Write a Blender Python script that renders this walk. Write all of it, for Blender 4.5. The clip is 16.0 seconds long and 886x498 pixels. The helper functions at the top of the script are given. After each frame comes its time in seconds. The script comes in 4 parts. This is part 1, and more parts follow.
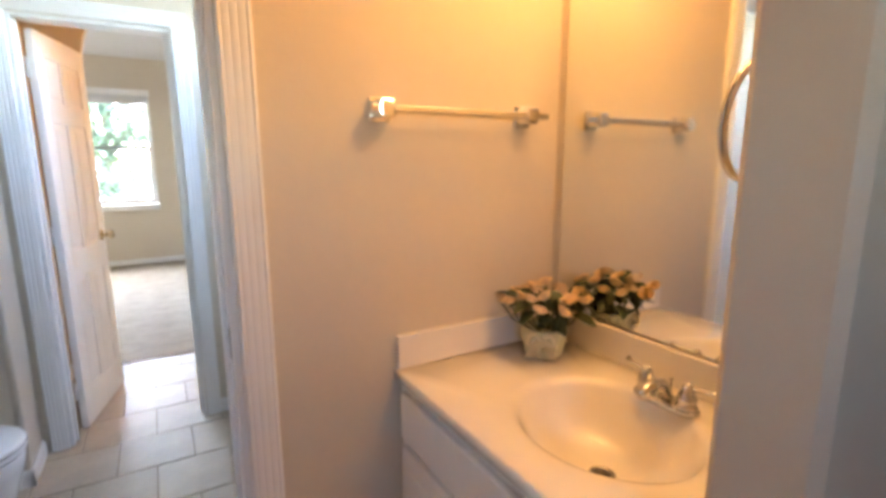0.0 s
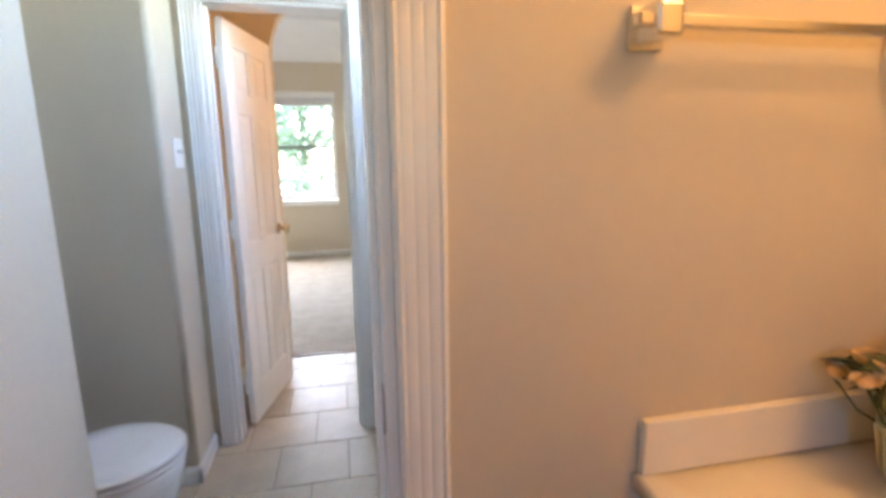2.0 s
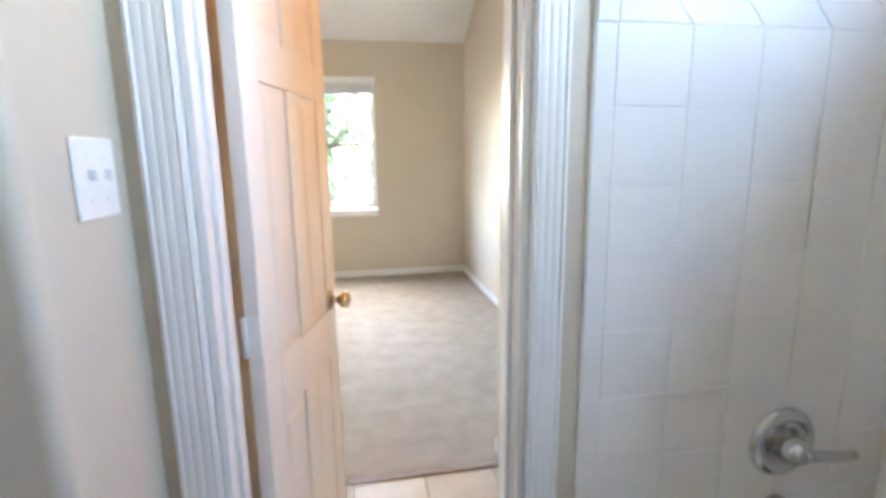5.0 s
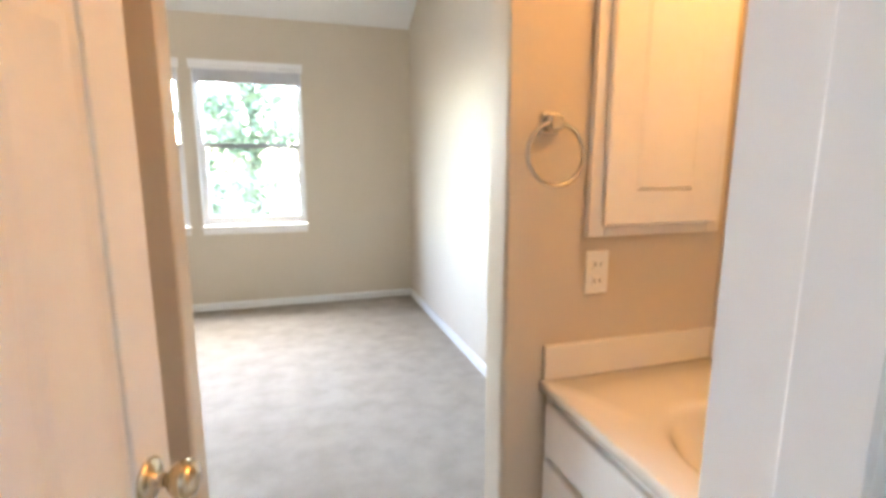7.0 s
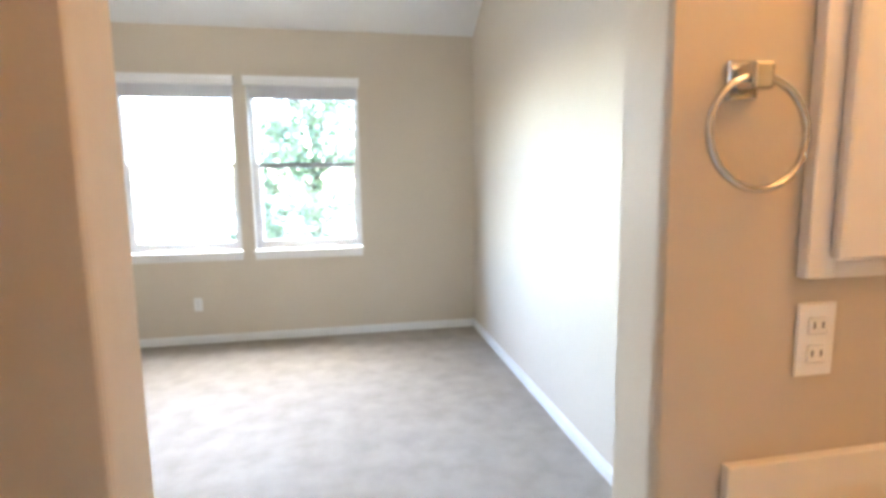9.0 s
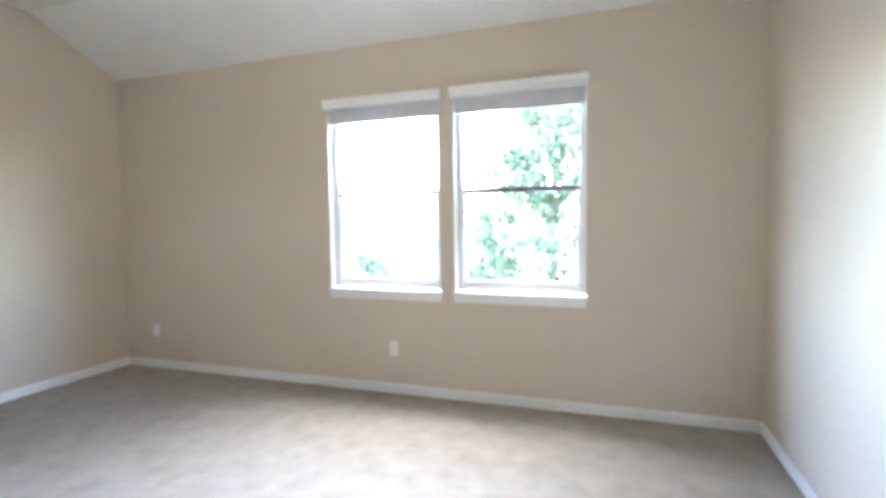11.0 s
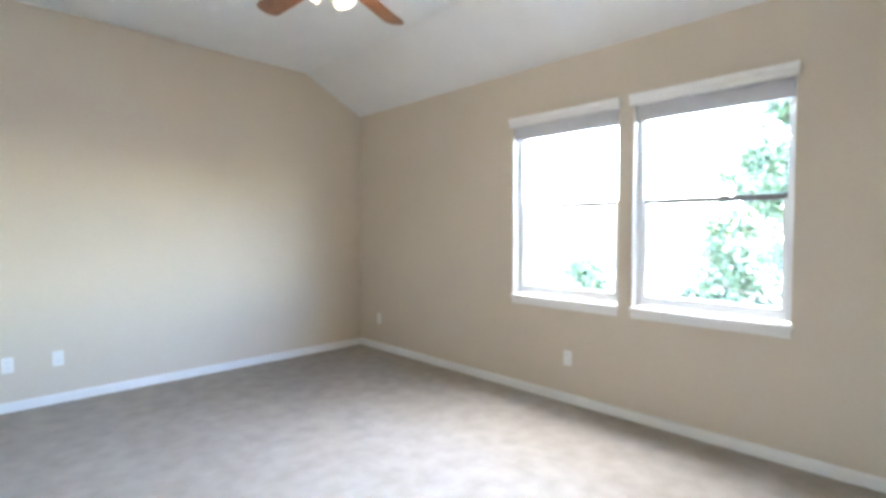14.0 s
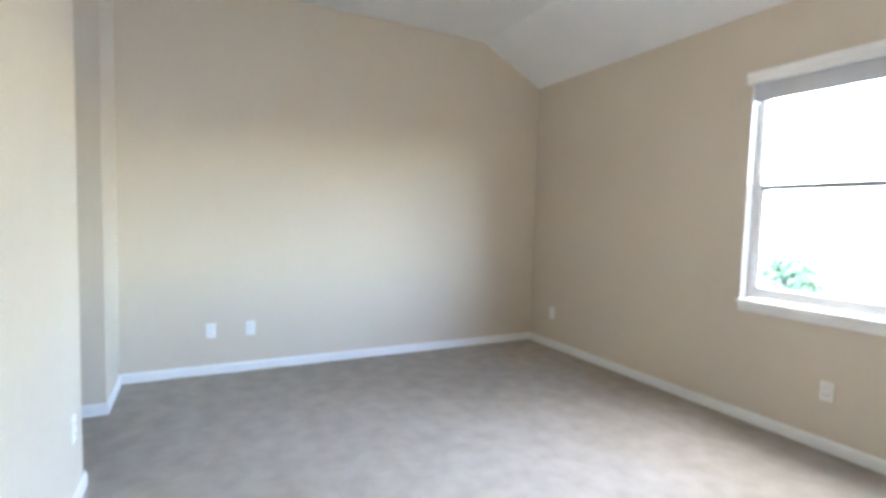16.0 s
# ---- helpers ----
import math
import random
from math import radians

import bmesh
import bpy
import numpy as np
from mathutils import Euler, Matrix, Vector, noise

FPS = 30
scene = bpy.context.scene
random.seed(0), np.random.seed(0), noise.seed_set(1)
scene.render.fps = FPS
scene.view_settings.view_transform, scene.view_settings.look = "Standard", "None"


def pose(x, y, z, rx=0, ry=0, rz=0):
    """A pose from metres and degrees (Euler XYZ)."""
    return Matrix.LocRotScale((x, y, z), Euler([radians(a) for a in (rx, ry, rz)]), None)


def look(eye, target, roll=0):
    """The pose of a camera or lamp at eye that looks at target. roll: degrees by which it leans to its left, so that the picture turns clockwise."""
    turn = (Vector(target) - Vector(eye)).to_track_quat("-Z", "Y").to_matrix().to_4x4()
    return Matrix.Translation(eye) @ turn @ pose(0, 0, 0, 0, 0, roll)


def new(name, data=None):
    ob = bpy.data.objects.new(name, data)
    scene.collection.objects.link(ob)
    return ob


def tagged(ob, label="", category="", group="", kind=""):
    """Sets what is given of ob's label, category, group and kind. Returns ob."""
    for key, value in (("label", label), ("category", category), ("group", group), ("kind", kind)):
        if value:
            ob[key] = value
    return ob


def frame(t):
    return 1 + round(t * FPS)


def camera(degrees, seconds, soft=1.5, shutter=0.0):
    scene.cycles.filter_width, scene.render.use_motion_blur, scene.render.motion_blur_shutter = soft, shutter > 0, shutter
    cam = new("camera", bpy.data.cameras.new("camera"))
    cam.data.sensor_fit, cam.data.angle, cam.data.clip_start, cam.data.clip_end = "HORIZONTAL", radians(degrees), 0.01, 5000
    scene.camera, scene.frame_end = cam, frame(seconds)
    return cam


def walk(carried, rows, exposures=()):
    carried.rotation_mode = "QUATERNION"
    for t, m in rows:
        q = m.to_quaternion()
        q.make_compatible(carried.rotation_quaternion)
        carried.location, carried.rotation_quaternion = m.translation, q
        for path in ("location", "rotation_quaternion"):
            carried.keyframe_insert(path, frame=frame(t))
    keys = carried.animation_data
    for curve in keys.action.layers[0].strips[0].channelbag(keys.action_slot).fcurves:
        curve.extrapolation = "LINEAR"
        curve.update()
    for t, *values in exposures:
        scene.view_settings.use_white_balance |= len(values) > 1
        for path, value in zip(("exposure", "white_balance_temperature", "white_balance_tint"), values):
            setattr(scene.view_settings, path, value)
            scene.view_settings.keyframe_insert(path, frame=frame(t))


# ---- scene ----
cam = camera(84.8, 16.0, soft=3.8)
PATH = [
    (0, (0.529, 3.424, 1.379), (1.529, 5.118, 1.018), -0.2),
    (0.5, (0.542, 3.512, 1.322), (1.376, 5.299, 0.988), -0.6),
    (1, (0.585, 3.65, 1.335), (1.24, 5.505, 0.973), -1.0),
    (1.5, (0.58, 3.751, 1.323), (1.108, 5.648, 0.976), -0.3),
    (2, (0.598, 3.921, 1.325), (1.0, 5.847, 0.969), -0.8),
    (2.5, (0.553, 4.12, 1.36), (0.876, 6.053, 0.961), -0.2),
    (3, (0.449, 4.393, 1.352), (0.749, 6.332, 0.964), 1.5),
    (3.5, (0.468, 4.538, 1.319), (0.716, 6.488, 0.949), 0.7),
    (4, (0.492, 4.808, 1.318), (0.712, 6.755, 0.912), 0.3),
    (4.5, (0.45, 4.983, 1.358), (0.698, 6.928, 0.964), 1.0),
    (5, (0.335, 5.323, 1.397), (0.674, 7.258, 1.025), -0.7),
    (5.2, (0.384, 5.36, 1.38), (0.71, 7.303, 1.034), -1.7),
    (7.5, (0.451, 6.306, 1.382), (1.065, 8.178, 1.037), 0.38),
    (8, (0.467, 6.336, 1.383), (1.046, 8.220, 1.045), -0.14),
    (10.5, (0.637, 7.440, 1.259), (0.290, 9.407, 1.143), -0.59),
    (11, (0.702, 7.689, 1.328), (0.061, 9.580, 1.214), -0.79),
    (11.5, (0.795, 7.908, 1.325), (-0.113, 9.688, 1.236), -0.44),
    (12, (0.869, 8.005, 1.271), (-0.238, 9.669, 1.222), -0.02),
    (12.5, (0.976, 7.885, 1.303), (-0.238, 9.474, 1.246), 0.47),
    (13, (1.082, 7.826, 1.338), (-0.226, 9.338, 1.269), 0.01),
    (13.5, (1.164, 7.796, 1.343), (-0.221, 9.237, 1.272), -0.11),
    (14, (1.135, 7.744, 1.343), (-0.289, 9.146, 1.269), 0.02),
    (14.5, (1.046, 7.614, 1.277), (-0.406, 8.989, 1.224), 0.54),
    (15, (0.984, 7.698, 1.316), (-0.583, 8.938, 1.222), 0.63),
    (15.5, (0.805, 7.688, 1.297), (-0.852, 8.802, 1.193), 1.02),
    (16, (0.557, 7.821, 1.295), (-1.216, 8.736, 1.165), 1.56),
]
walk(cam, [(t, look(eye, target, roll)) for t, eye, target, roll in PATH],
     exposures=[(0.0, 6.28, 6850, 12), (1.5, 6.24, 6900, 12), (2.5, 6.08, 7000, 12), (3.0, 6.38, 7150, 13), (4.0, 6.44, 7250, 13),
                (5.0, 6.24, 7250, 13), (7.5, 6.24, 6800, 12), (8.2, 6.22, 6700, 12), (10.3, 6.14, 6150, 11), (16.0, 6.10, 6200, 11)])

# ---------------------------------------------------------------- world, sun, large lights
SUN_ELEV, SUN_AZ = 66, 358
world = bpy.data.worlds.new("world")
scene.world = world
world.use_nodes = True
wn = world.node_tree.nodes
sky = wn.new("ShaderNodeTexSky")
sky.sky_type = "NISHITA"
sky.sun_disc = False
sky.sun_elevation = radians(SUN_ELEV)
sky.sun_rotation = radians(SUN_AZ)
world.node_tree.links.new(sky.outputs[0], wn["Background"].inputs[0])
wn["Background"].inputs[1].default_value = 0.15

sun_data = bpy.data.lights.new("sun", "SUN")
sun_data.energy, sun_data.angle, sun_data.color = 0.38, radians(70), (1.0, 0.985, 0.96)
sun = new("sun", sun_data)
az = radians(SUN_AZ)
sun.matrix_world = look((30 * math.sin(az), 30 * math.cos(az), 40), (0, 0, 0))


def bulb(name, at, watts, color, radius):
    d = bpy.data.lights.new(name, "POINT")
    d.energy, d.color, d.shadow_soft_size = watts, color, radius
    ob = new(name, d)
    ob.location = at
    return ob


WARM = (1.0, 0.515, 0.175)
for y in (3.98, 4.30):
    bulb("vanity_bulb_light", (1.44, y, 2.20), 0.18, WARM, 0.05)
for y in (6.62, 6.96):
    bulb("vanity_bulb_light", (1.47, y, 2.20), 0.13, WARM, 0.05)


# lit bulbs at the mouths of the ceiling fan's four glass shades
for k in range(4):
    a = radians(30 + 90 * k)
    bulb("fan_bulb_light", (-0.95 + 0.17 * math.cos(a), 9.05 + 0.17 * math.sin(a), 2.44), 0.065, (1.0, 0.82, 0.62), 0.04)


def portal(m, w, h):
    d = bpy.data.lights.new("window_portal", "AREA")
    d.shape, d.size, d.size_y = "RECTANGLE", w, h
    d.cycles.is_portal = True
    ob = new("window_portal", d)
    ob.matrix_world = m
    return ob


# ---------------------------------------------------------------- materials
def mat(name, base, rough=0.6, metal=0.0, vary=0.06, scale=3.0, bump=0.0, bump_scale=200.0, spec=0.5,
        second=None, second_scale=40.0, random_tint=0.0, coat=0.0, bump_dist=0.002):
    m = bpy.data.materials.new(name)
    m.use_nodes = True
    nt = m.node_tree
    n, l = nt.nodes, nt.links
    p = n["Principled BSDF"]
    p.inputs["Roughness"].default_value = rough
    p.inputs["Metallic"].default_value = metal
    p.inputs["Specular IOR Level"].default_value = spec
    p.inputs["Coat Weight"].default_value = coat
    geo = n.new("ShaderNodeTexCoord")
    noise_a = n.new("ShaderNodeTexNoise")
    noise_a.inputs["Scale"].default_value = scale
    noise_a.inputs["Detail"].default_value = 6
    l.new(geo.outputs["Object"], noise_a.inputs["Vector"])
    noise_b = n.new("ShaderNodeTexNoise")
    noise_b.inputs["Scale"].default_value = second_scale
    noise_b.inputs["Detail"].default_value = 3
    l.new(geo.outputs["Object"], noise_b.inputs["Vector"])
    mix = n.new("ShaderNodeMixRGB")
    c = Vector(base)
    other = Vector(second) if second else c * 0.82
    mix.inputs[1].default_value = (*(c * (1 + vary)), 1)
    mix.inputs[2].default_value = (*(c * (1 - vary) if not second else other), 1)
    ramp = n.new("ShaderNodeMapRange")
    ramp.inputs[1].default_value, ramp.inputs[2].default_value = 0.32, 0.68
    add = n.new("ShaderNodeMath")
    add.operation = "ADD"
    half = n.new("ShaderNodeMath")
    half.operation = "MULTIPLY"
    half.inputs[1].default_value = 0.35
    shift = n.new("ShaderNodeMath")
    shift.operation = "SUBTRACT"
    shift.inputs[1].default_value = 0.175
    l.new(noise_b.outputs[0], half.inputs[0])
    l.new(half.outputs[0], shift.inputs[0])
    l.new(noise_a.outputs[0], add.inputs[0])
    l.new(shift.outputs[0], add.inputs[1])
    l.new(add.outputs[0], ramp.inputs[0])
    l.new(ramp.outputs[0], mix.inputs[0])
    last = mix.outputs[0]
    if random_tint:
        info = n.new("ShaderNodeObjectInfo")
        hsv = n.new("ShaderNodeHueSaturation")
        mr = n.new("ShaderNodeMapRange")
        mr.inputs[3].default_value, mr.inputs[4].default_value = 1 - random_tint, 1 + random_tint
        l.new(info.outputs["Random"], mr.inputs[0])
        l.new(mr.outputs[0], hsv.inputs["Value"])
        l.new(last, hsv.inputs["Color"])
        last = hsv.outputs[0]
    l.new(last, p.inputs["Base Color"])
    rr = n.new("ShaderNodeMapRange")
    rr.inputs[3].default_value, rr.inputs[4].default_value = max(0.02, rough - 0.05), min(1, rough + 0.06)
    l.new(noise_b.outputs[0], rr.inputs[0])
    l.new(rr.outputs[0], p.inputs["Roughness"])
    if bump:
        nb = n.new("ShaderNodeTexNoise")
        nb.inputs["Scale"].default_value = bump_scale
        nb.inputs["Detail"].default_value = 4
        l.new(geo.outputs["Object"], nb.inputs["Vector"])
        b = n.new("ShaderNodeBump")
        b.inputs["Strength"].default_value = bump
        b.inputs["Distance"].default_value = bump_dist
        l.new(nb.outputs[0], b.inputs["Height"])
        l.new(b.outputs[0], p.inputs["Normal"])
    return m


PAINT = mat("beige_wall_paint", (0.62, 0.55, 0.45), 0.55, vary=0.025, scale=1.2, bump=0.25, bump_scale=90, spec=0.3)
CEIL = mat("white_ceiling_paint", (0.78, 0.78, 0.77), 0.85, vary=0.02, bump=0.3, bump_scale=120, spec=0.2)
TRIM = mat("white_trim_paint", (0.80, 0.80, 0.79), 0.32, vary=0.02, scale=6, bump=0.05, bump_scale=60)
DOORP = mat("white_door_paint", (0.80, 0.79, 0.77), 0.35, vary=0.02, scale=5, bump=0.08, bump_scale=45)
CABP = mat("white_cabinet_paint", (0.80, 0.79, 0.77), 0.38, vary=0.02, scale=5, bump=0.05, bump_scale=60)
CARPET = mat("beige_carpet_pile", (0.56, 0.512, 0.445), 0.95, vary=0.0, second=(0.455, 0.408, 0.345), scale=7, second_scale=170,
             bump=1.0, bump_scale=330, spec=0.05, bump_dist=0.012)
TILE = mat("beige_ceramic_floor_tile", (0.55, 0.48, 0.39), 0.42, vary=0.07, scale=7, second_scale=60, bump=0.06, bump_scale=50,
           random_tint=0.05)
GROUT = mat("tan_grout", (0.36, 0.29, 0.22), 0.9, vary=0.12, scale=12, bump=0.4, bump_scale=300)
WTILE = mat("white_glazed_wall_tile", (0.80, 0.79, 0.77), 0.30, vary=0.01, bump=0.012, bump_scale=20, random_tint=0.004)
WGROUT = mat("white_wall_grout", (0.79, 0.78, 0.76), 0.4, vary=0.02, scale=20)
ENAMEL = mat("white_tub_enamel", (0.82, 0.82, 0.81), 0.12, vary=0.01, coat=0.3)
CHINA = mat("white_vitreous_china", (0.83, 0.83, 0.83), 0.09, vary=0.01, coat=0.4)
MARBLE = mat("cream_cultured_marble", (0.80, 0.77, 0.72), 0.16, vary=0.03, scale=5, second_scale=18, coat=0.4)
CHROME = mat("polished_chrome", (0.58, 0.59, 0.60), 0.09, metal=1.0, vary=0.02)
BARM = mat("satin_chrome_bar", (0.86, 0.86, 0.85), 0.22, metal=1.0, vary=0.03)
NICKEL = mat("brushed_brass_knob_metal", (0.66, 0.56, 0.40), 0.2, metal=1.0, vary=0.05, scale=20)
PLASTIC = mat("white_plate_plastic", (0.82, 0.82, 0.80), 0.35, vary=0.01)
DARK = mat("dark_slot", (0.03, 0.03, 0.03), 0.5, vary=0.1)
MIRROR = mat("silvered_mirror", (0.86, 0.88, 0.86), 0.015, metal=1.0, vary=0.0)
SHADE = mat("grey_fabric_shade", (0.64, 0.64, 0.66), 0.9, vary=0.05, scale=8, bump=0.3, bump_scale=250)
VINYL = mat("white_vinyl_sash", (0.80, 0.80, 0.80), 0.35, vary=0.02)
SASHG = mat("grey_meeting_rail", (0.20, 0.20, 0.22), 0.4, vary=0.05)
WOOD = mat("walnut_blade_veneer", (0.17, 0.075, 0.03), 0.4, vary=0.2, scale=9, second_scale=30, second=(0.10, 0.042, 0.017))
STRIP = mat("brown_threshold_strip", (0.20, 0.13, 0.08), 0.5, vary=0.15, scale=20)
LEAF = mat("dark_rose_leaf", (0.035, 0.055, 0.02), 0.5, vary=0.3, scale=20, random_tint=0.2)
STEM = mat("green_stem", (0.06, 0.09, 0.03), 0.6, vary=0.2, scale=20)
ROSE = mat("peach_rose_petal", (0.86, 0.68, 0.43), 0.6, vary=0.12, scale=25, random_tint=0.06)
PINK = mat("faded_pink_petal", (0.45, 0.22, 0.22), 0.6, vary=0.15, scale=25)
POT = mat("pale_green_ceramic", (0.62, 0.62, 0.42), 0.35, vary=0.1, scale=14, second_scale=50)
RIBBON = mat("cream_ribbon", (0.75, 0.70, 0.50), 0.55, vary=0.06, scale=25)


def leaf_mat():
    """Thin leaves that let some of the sky's light through."""
    m = mat("tree_leaf", (0.068, 0.092, 0.048), 0.6, vary=0.3, scale=3, second_scale=20)
    n, l = m.node_tree.nodes, m.node_tree.links
    tl = n.new("ShaderNodeBsdfTranslucent")
    tl.inputs[0].default_value = (0.020, 0.030, 0.012, 1)
    ad = n.new("ShaderNodeAddShader")
    l.new(n["Principled BSDF"].outputs[0], ad.inputs[0])
    l.new(tl.outputs[0], ad.inputs[1])
    l.new(ad.outputs[0], n["Material Output"].inputs[0])
    return m


TREEL = leaf_mat()
BARK = mat("tree_bark", (0.16, 0.12, 0.09), 0.9, vary=0.25, scale=8, bump=0.6, bump_scale=30)
GROUND = mat("pale_dry_ground", (0.38, 0.37, 0.34), 0.95, vary=0.15, scale=0.6, second_scale=8, bump=0.5, bump_scale=20)
SIDING = mat("grey_roof_board", (0.35, 0.34, 0.33), 0.9, vary=0.1)


def glass_mat():
    m = bpy.data.materials.new("window_glass")
    m.use_nodes = True
    n, l = m.node_tree.nodes, m.node_tree.links
    tr = n.new("ShaderNodeBsdfTransparent")
    tr.inputs[0].default_value = (0.95, 0.97, 0.96, 1)
    gl = n.new("ShaderNodeBsdfGlossy")
    gl.inputs["Roughness"].default_value = 0.02
    fr = n.new("ShaderNodeFresnel")
    fr.inputs[0].default_value = 1.35
    mx = n.new("ShaderNodeMixShader")
    l.new(fr.outputs[0], mx.inputs[0])
    l.new(tr.outputs[0], mx.inputs[1])
    l.new(gl.outputs[0], mx.inputs[2])
    l.new(mx.outputs[0], n["Material Output"].inputs[0])
    return m


def glow_mat(name, color, strength):
    m = bpy.data.materials.new(name)
    m.use_nodes = True
    p = m.node_tree.nodes["Principled BSDF"]
    p.inputs["Base Color"].default_value = (0.85, 0.78, 0.62, 1)
    p.inputs["Roughness"].default_value = 0.3
    p.inputs["Emission Color"].default_value = (*color, 1)
    p.inputs["Emission Strength"].default_value = strength
    return m


GLASS = glass_mat()
FROST = glow_mat("lit_amber_glass", (1.0, 0.60, 0.22), 0.008)


# ---------------------------------------------------------------- mesh helpers
def add_box(bm, x0, x1, y0, y1, z0, z1, bevel=0.0, seg=1):
    m = Matrix.Translation(((x0 + x1) / 2, (y0 + y1) / 2, (z0 + z1) / 2)) @ Matrix.Diagonal((x1 - x0, y1 - y0, z1 - z0, 1))
    vs = bmesh.ops.create_cube(bm, size=1, matrix=m)["verts"]
    if bevel:
        es = list({e for v in vs for e in v.link_edges})
        bmesh.ops.bevel(bm, geom=es, offset=bevel, segments=seg, profile=0.5, affect="EDGES")
    return bm


def box(*a, bevel=0.0, seg=1):
    return add_box(bmesh.new(), *a, bevel=bevel, seg=seg)


def add_lathe(bm, profile, m=Matrix(), seg=24):
    """Turns (radius, height) pairs about the z axis of m."""
    rings = []
    for r, h in profile:
        rings.append([bm.verts.new(m @ Vector((max(r, 1e-4) * math.cos(2 * math.pi * i / seg), max(r, 1e-4) * math.sin(2 * math.pi * i / seg), h))) for i in range(seg)])
    for a, b in zip(rings, rings[1:]):
        for i in range(seg):
            f = bm.faces.new((a[i], a[(i + 1) % seg], b[(i + 1) % seg], b[i]))
            f.smooth = True
    bm.faces.new(rings[0][::-1])
    bm.faces.new(rings[-1])
    return bm


def lathe(profile, m=Matrix(), seg=24):
    return add_lathe(bmesh.new(), profile, m, seg)


def add_tube(bm, points, r, seg=10, closed=False):
    pts = [Vector(p) for p in points]
    n = len(pts)
    rad = r if isinstance(r, (list, tuple)) else [r] * n
    rings = []
    for i, p in enumerate(pts):
        a = pts[(i - 1) % n] if closed or i else pts[0]
        b = pts[(i + 1) % n] if closed or i < n - 1 else pts[-1]
        d = (b - a).normalized()
        q = d.to_track_quat("Z", "Y")
        rings.append([bm.verts.new(p + q @ Vector((rad[i] * math.cos(2 * math.pi * k / seg), rad[i] * math.sin(2 * math.pi * k / seg), 0))) for k in range(seg)])
    pairs = list(zip(rings, rings[1:])) + ([(rings[-1], rings[0])] if closed else [])
    for a, b in pairs:
        for k in range(seg):
            f = bm.faces.new((a[k], a[(k + 1) % seg], b[(k + 1) % seg], b[k]))
            f.smooth = True
    if not closed:
        bm.faces.new(rings[0][::-1])
        bm.faces.new(rings[-1])
    return bm


def tube(points, r, seg=10, closed=False):
    return add_tube(bmesh.new(), points, r, seg, closed)


def loft(rings, cap_first=True, cap_last=True, smooth=True):
    bm = bmesh.new()
    rows = [[bm.verts.new(p) for p in ring] for ring in rings]
    n = len(rows[0])
    for a, b in zip(rows, rows[1:]):
        for i in range(n):
            f = bm.faces.new((a[i], a[(i + 1) % n], b[(i + 1) % n], b[i]))
            f.smooth = smooth
    if cap_first:
        bm.faces.new(rows[0][::-1])
    if cap_last:
        bm.faces.new(rows[-1])
    bmesh.ops.recalc_face_normals(bm, faces=bm.faces)
    return bm


def rect_ring(x0, x1, y0, y1, z, n=64, inset=0.0):
    out = []
    for i in range(n):
        c, s = math.cos(2 * math.pi * i / n), math.sin(2 * math.pi * i / n)
        k = max(abs(c), abs(s))
        out.append(Vector(((x0 + x1) / 2 + c / k * ((x1 - x0) / 2 - inset), (y0 + y1) / 2 + s / k * ((y1 - y0) / 2 - inset), z)))
    return out


def oval_ring(cx, cy, rx, ry, z, n=64, power=2.0):
    out = []
    for i in range(n):
        c, s = math.cos(2 * math.pi * i / n), math.sin(2 * math.pi * i / n)
        k = (abs(c) ** power + abs(s) ** power) ** (-1 / power)
        out.append(Vector((cx + c * k * rx, cy + s * k * ry, z)))
    return out


def mesh_of(name, bm, material):
    me = bpy.data.meshes.new(name)
    bmesh.ops.recalc_face_normals(bm, faces=bm.faces)
    bm.to_mesh(me)
    bm.free()
    me.materials.append(material)
    return me


def part(name, bm, material, parent, label=""):
    ob = new(name, mesh_of(name, bm, material))
    ob.parent = parent
    return tagged(ob, label)


def solid(name, bm, material, label, category, kind="", group=""):
    return tagged(new(name, mesh_of(name, bm, material)), label, category, group, kind)


def thing(name, at, label, category, group="", kind="", rz=0.0):
    ob = new(name)
    ob.matrix_world = pose(*at, 0, 0, rz)
    ob.empty_display_size = 0.05
    return tagged(ob, label, category, group, kind)


def setting(name, boxes, material, label, category, bevel=0.0):
    bm = bmesh.new()
    for b in boxes:
        add_box(bm, *b, bevel=bevel)
    return solid(name, bm, material, label, category, kind="structure")


# ---------------------------------------------------------------- plan
XR = 1.61                      # long right-hand wall
W1A, W1B = 4.562, 4.687        # wall between first vanity and bath
W2A, W2B = 6.225, 6.345        # wall between bath and second vanity
W3A, W3B = 7.24, 7.36          # wall between second vanity and bedroom
XL = -3.645                    # bedroom left wall
YW = 11.08                     # window wall
BC = 2.62                      # bath ceiling
FLAT, LOW, RIDGE = 3.03, 2.675, 10.385
TOP = 3.12
DOOR1, DOOR2 = (0.06, 0.66, 2.02), (0.06, 0.660, 2.0)
ARCH = (0.213, 0.938)
WIN = [(-1.40, -0.465), (-0.36, 0.57)]
WZ0, WZ1 = 0.80, 2.235

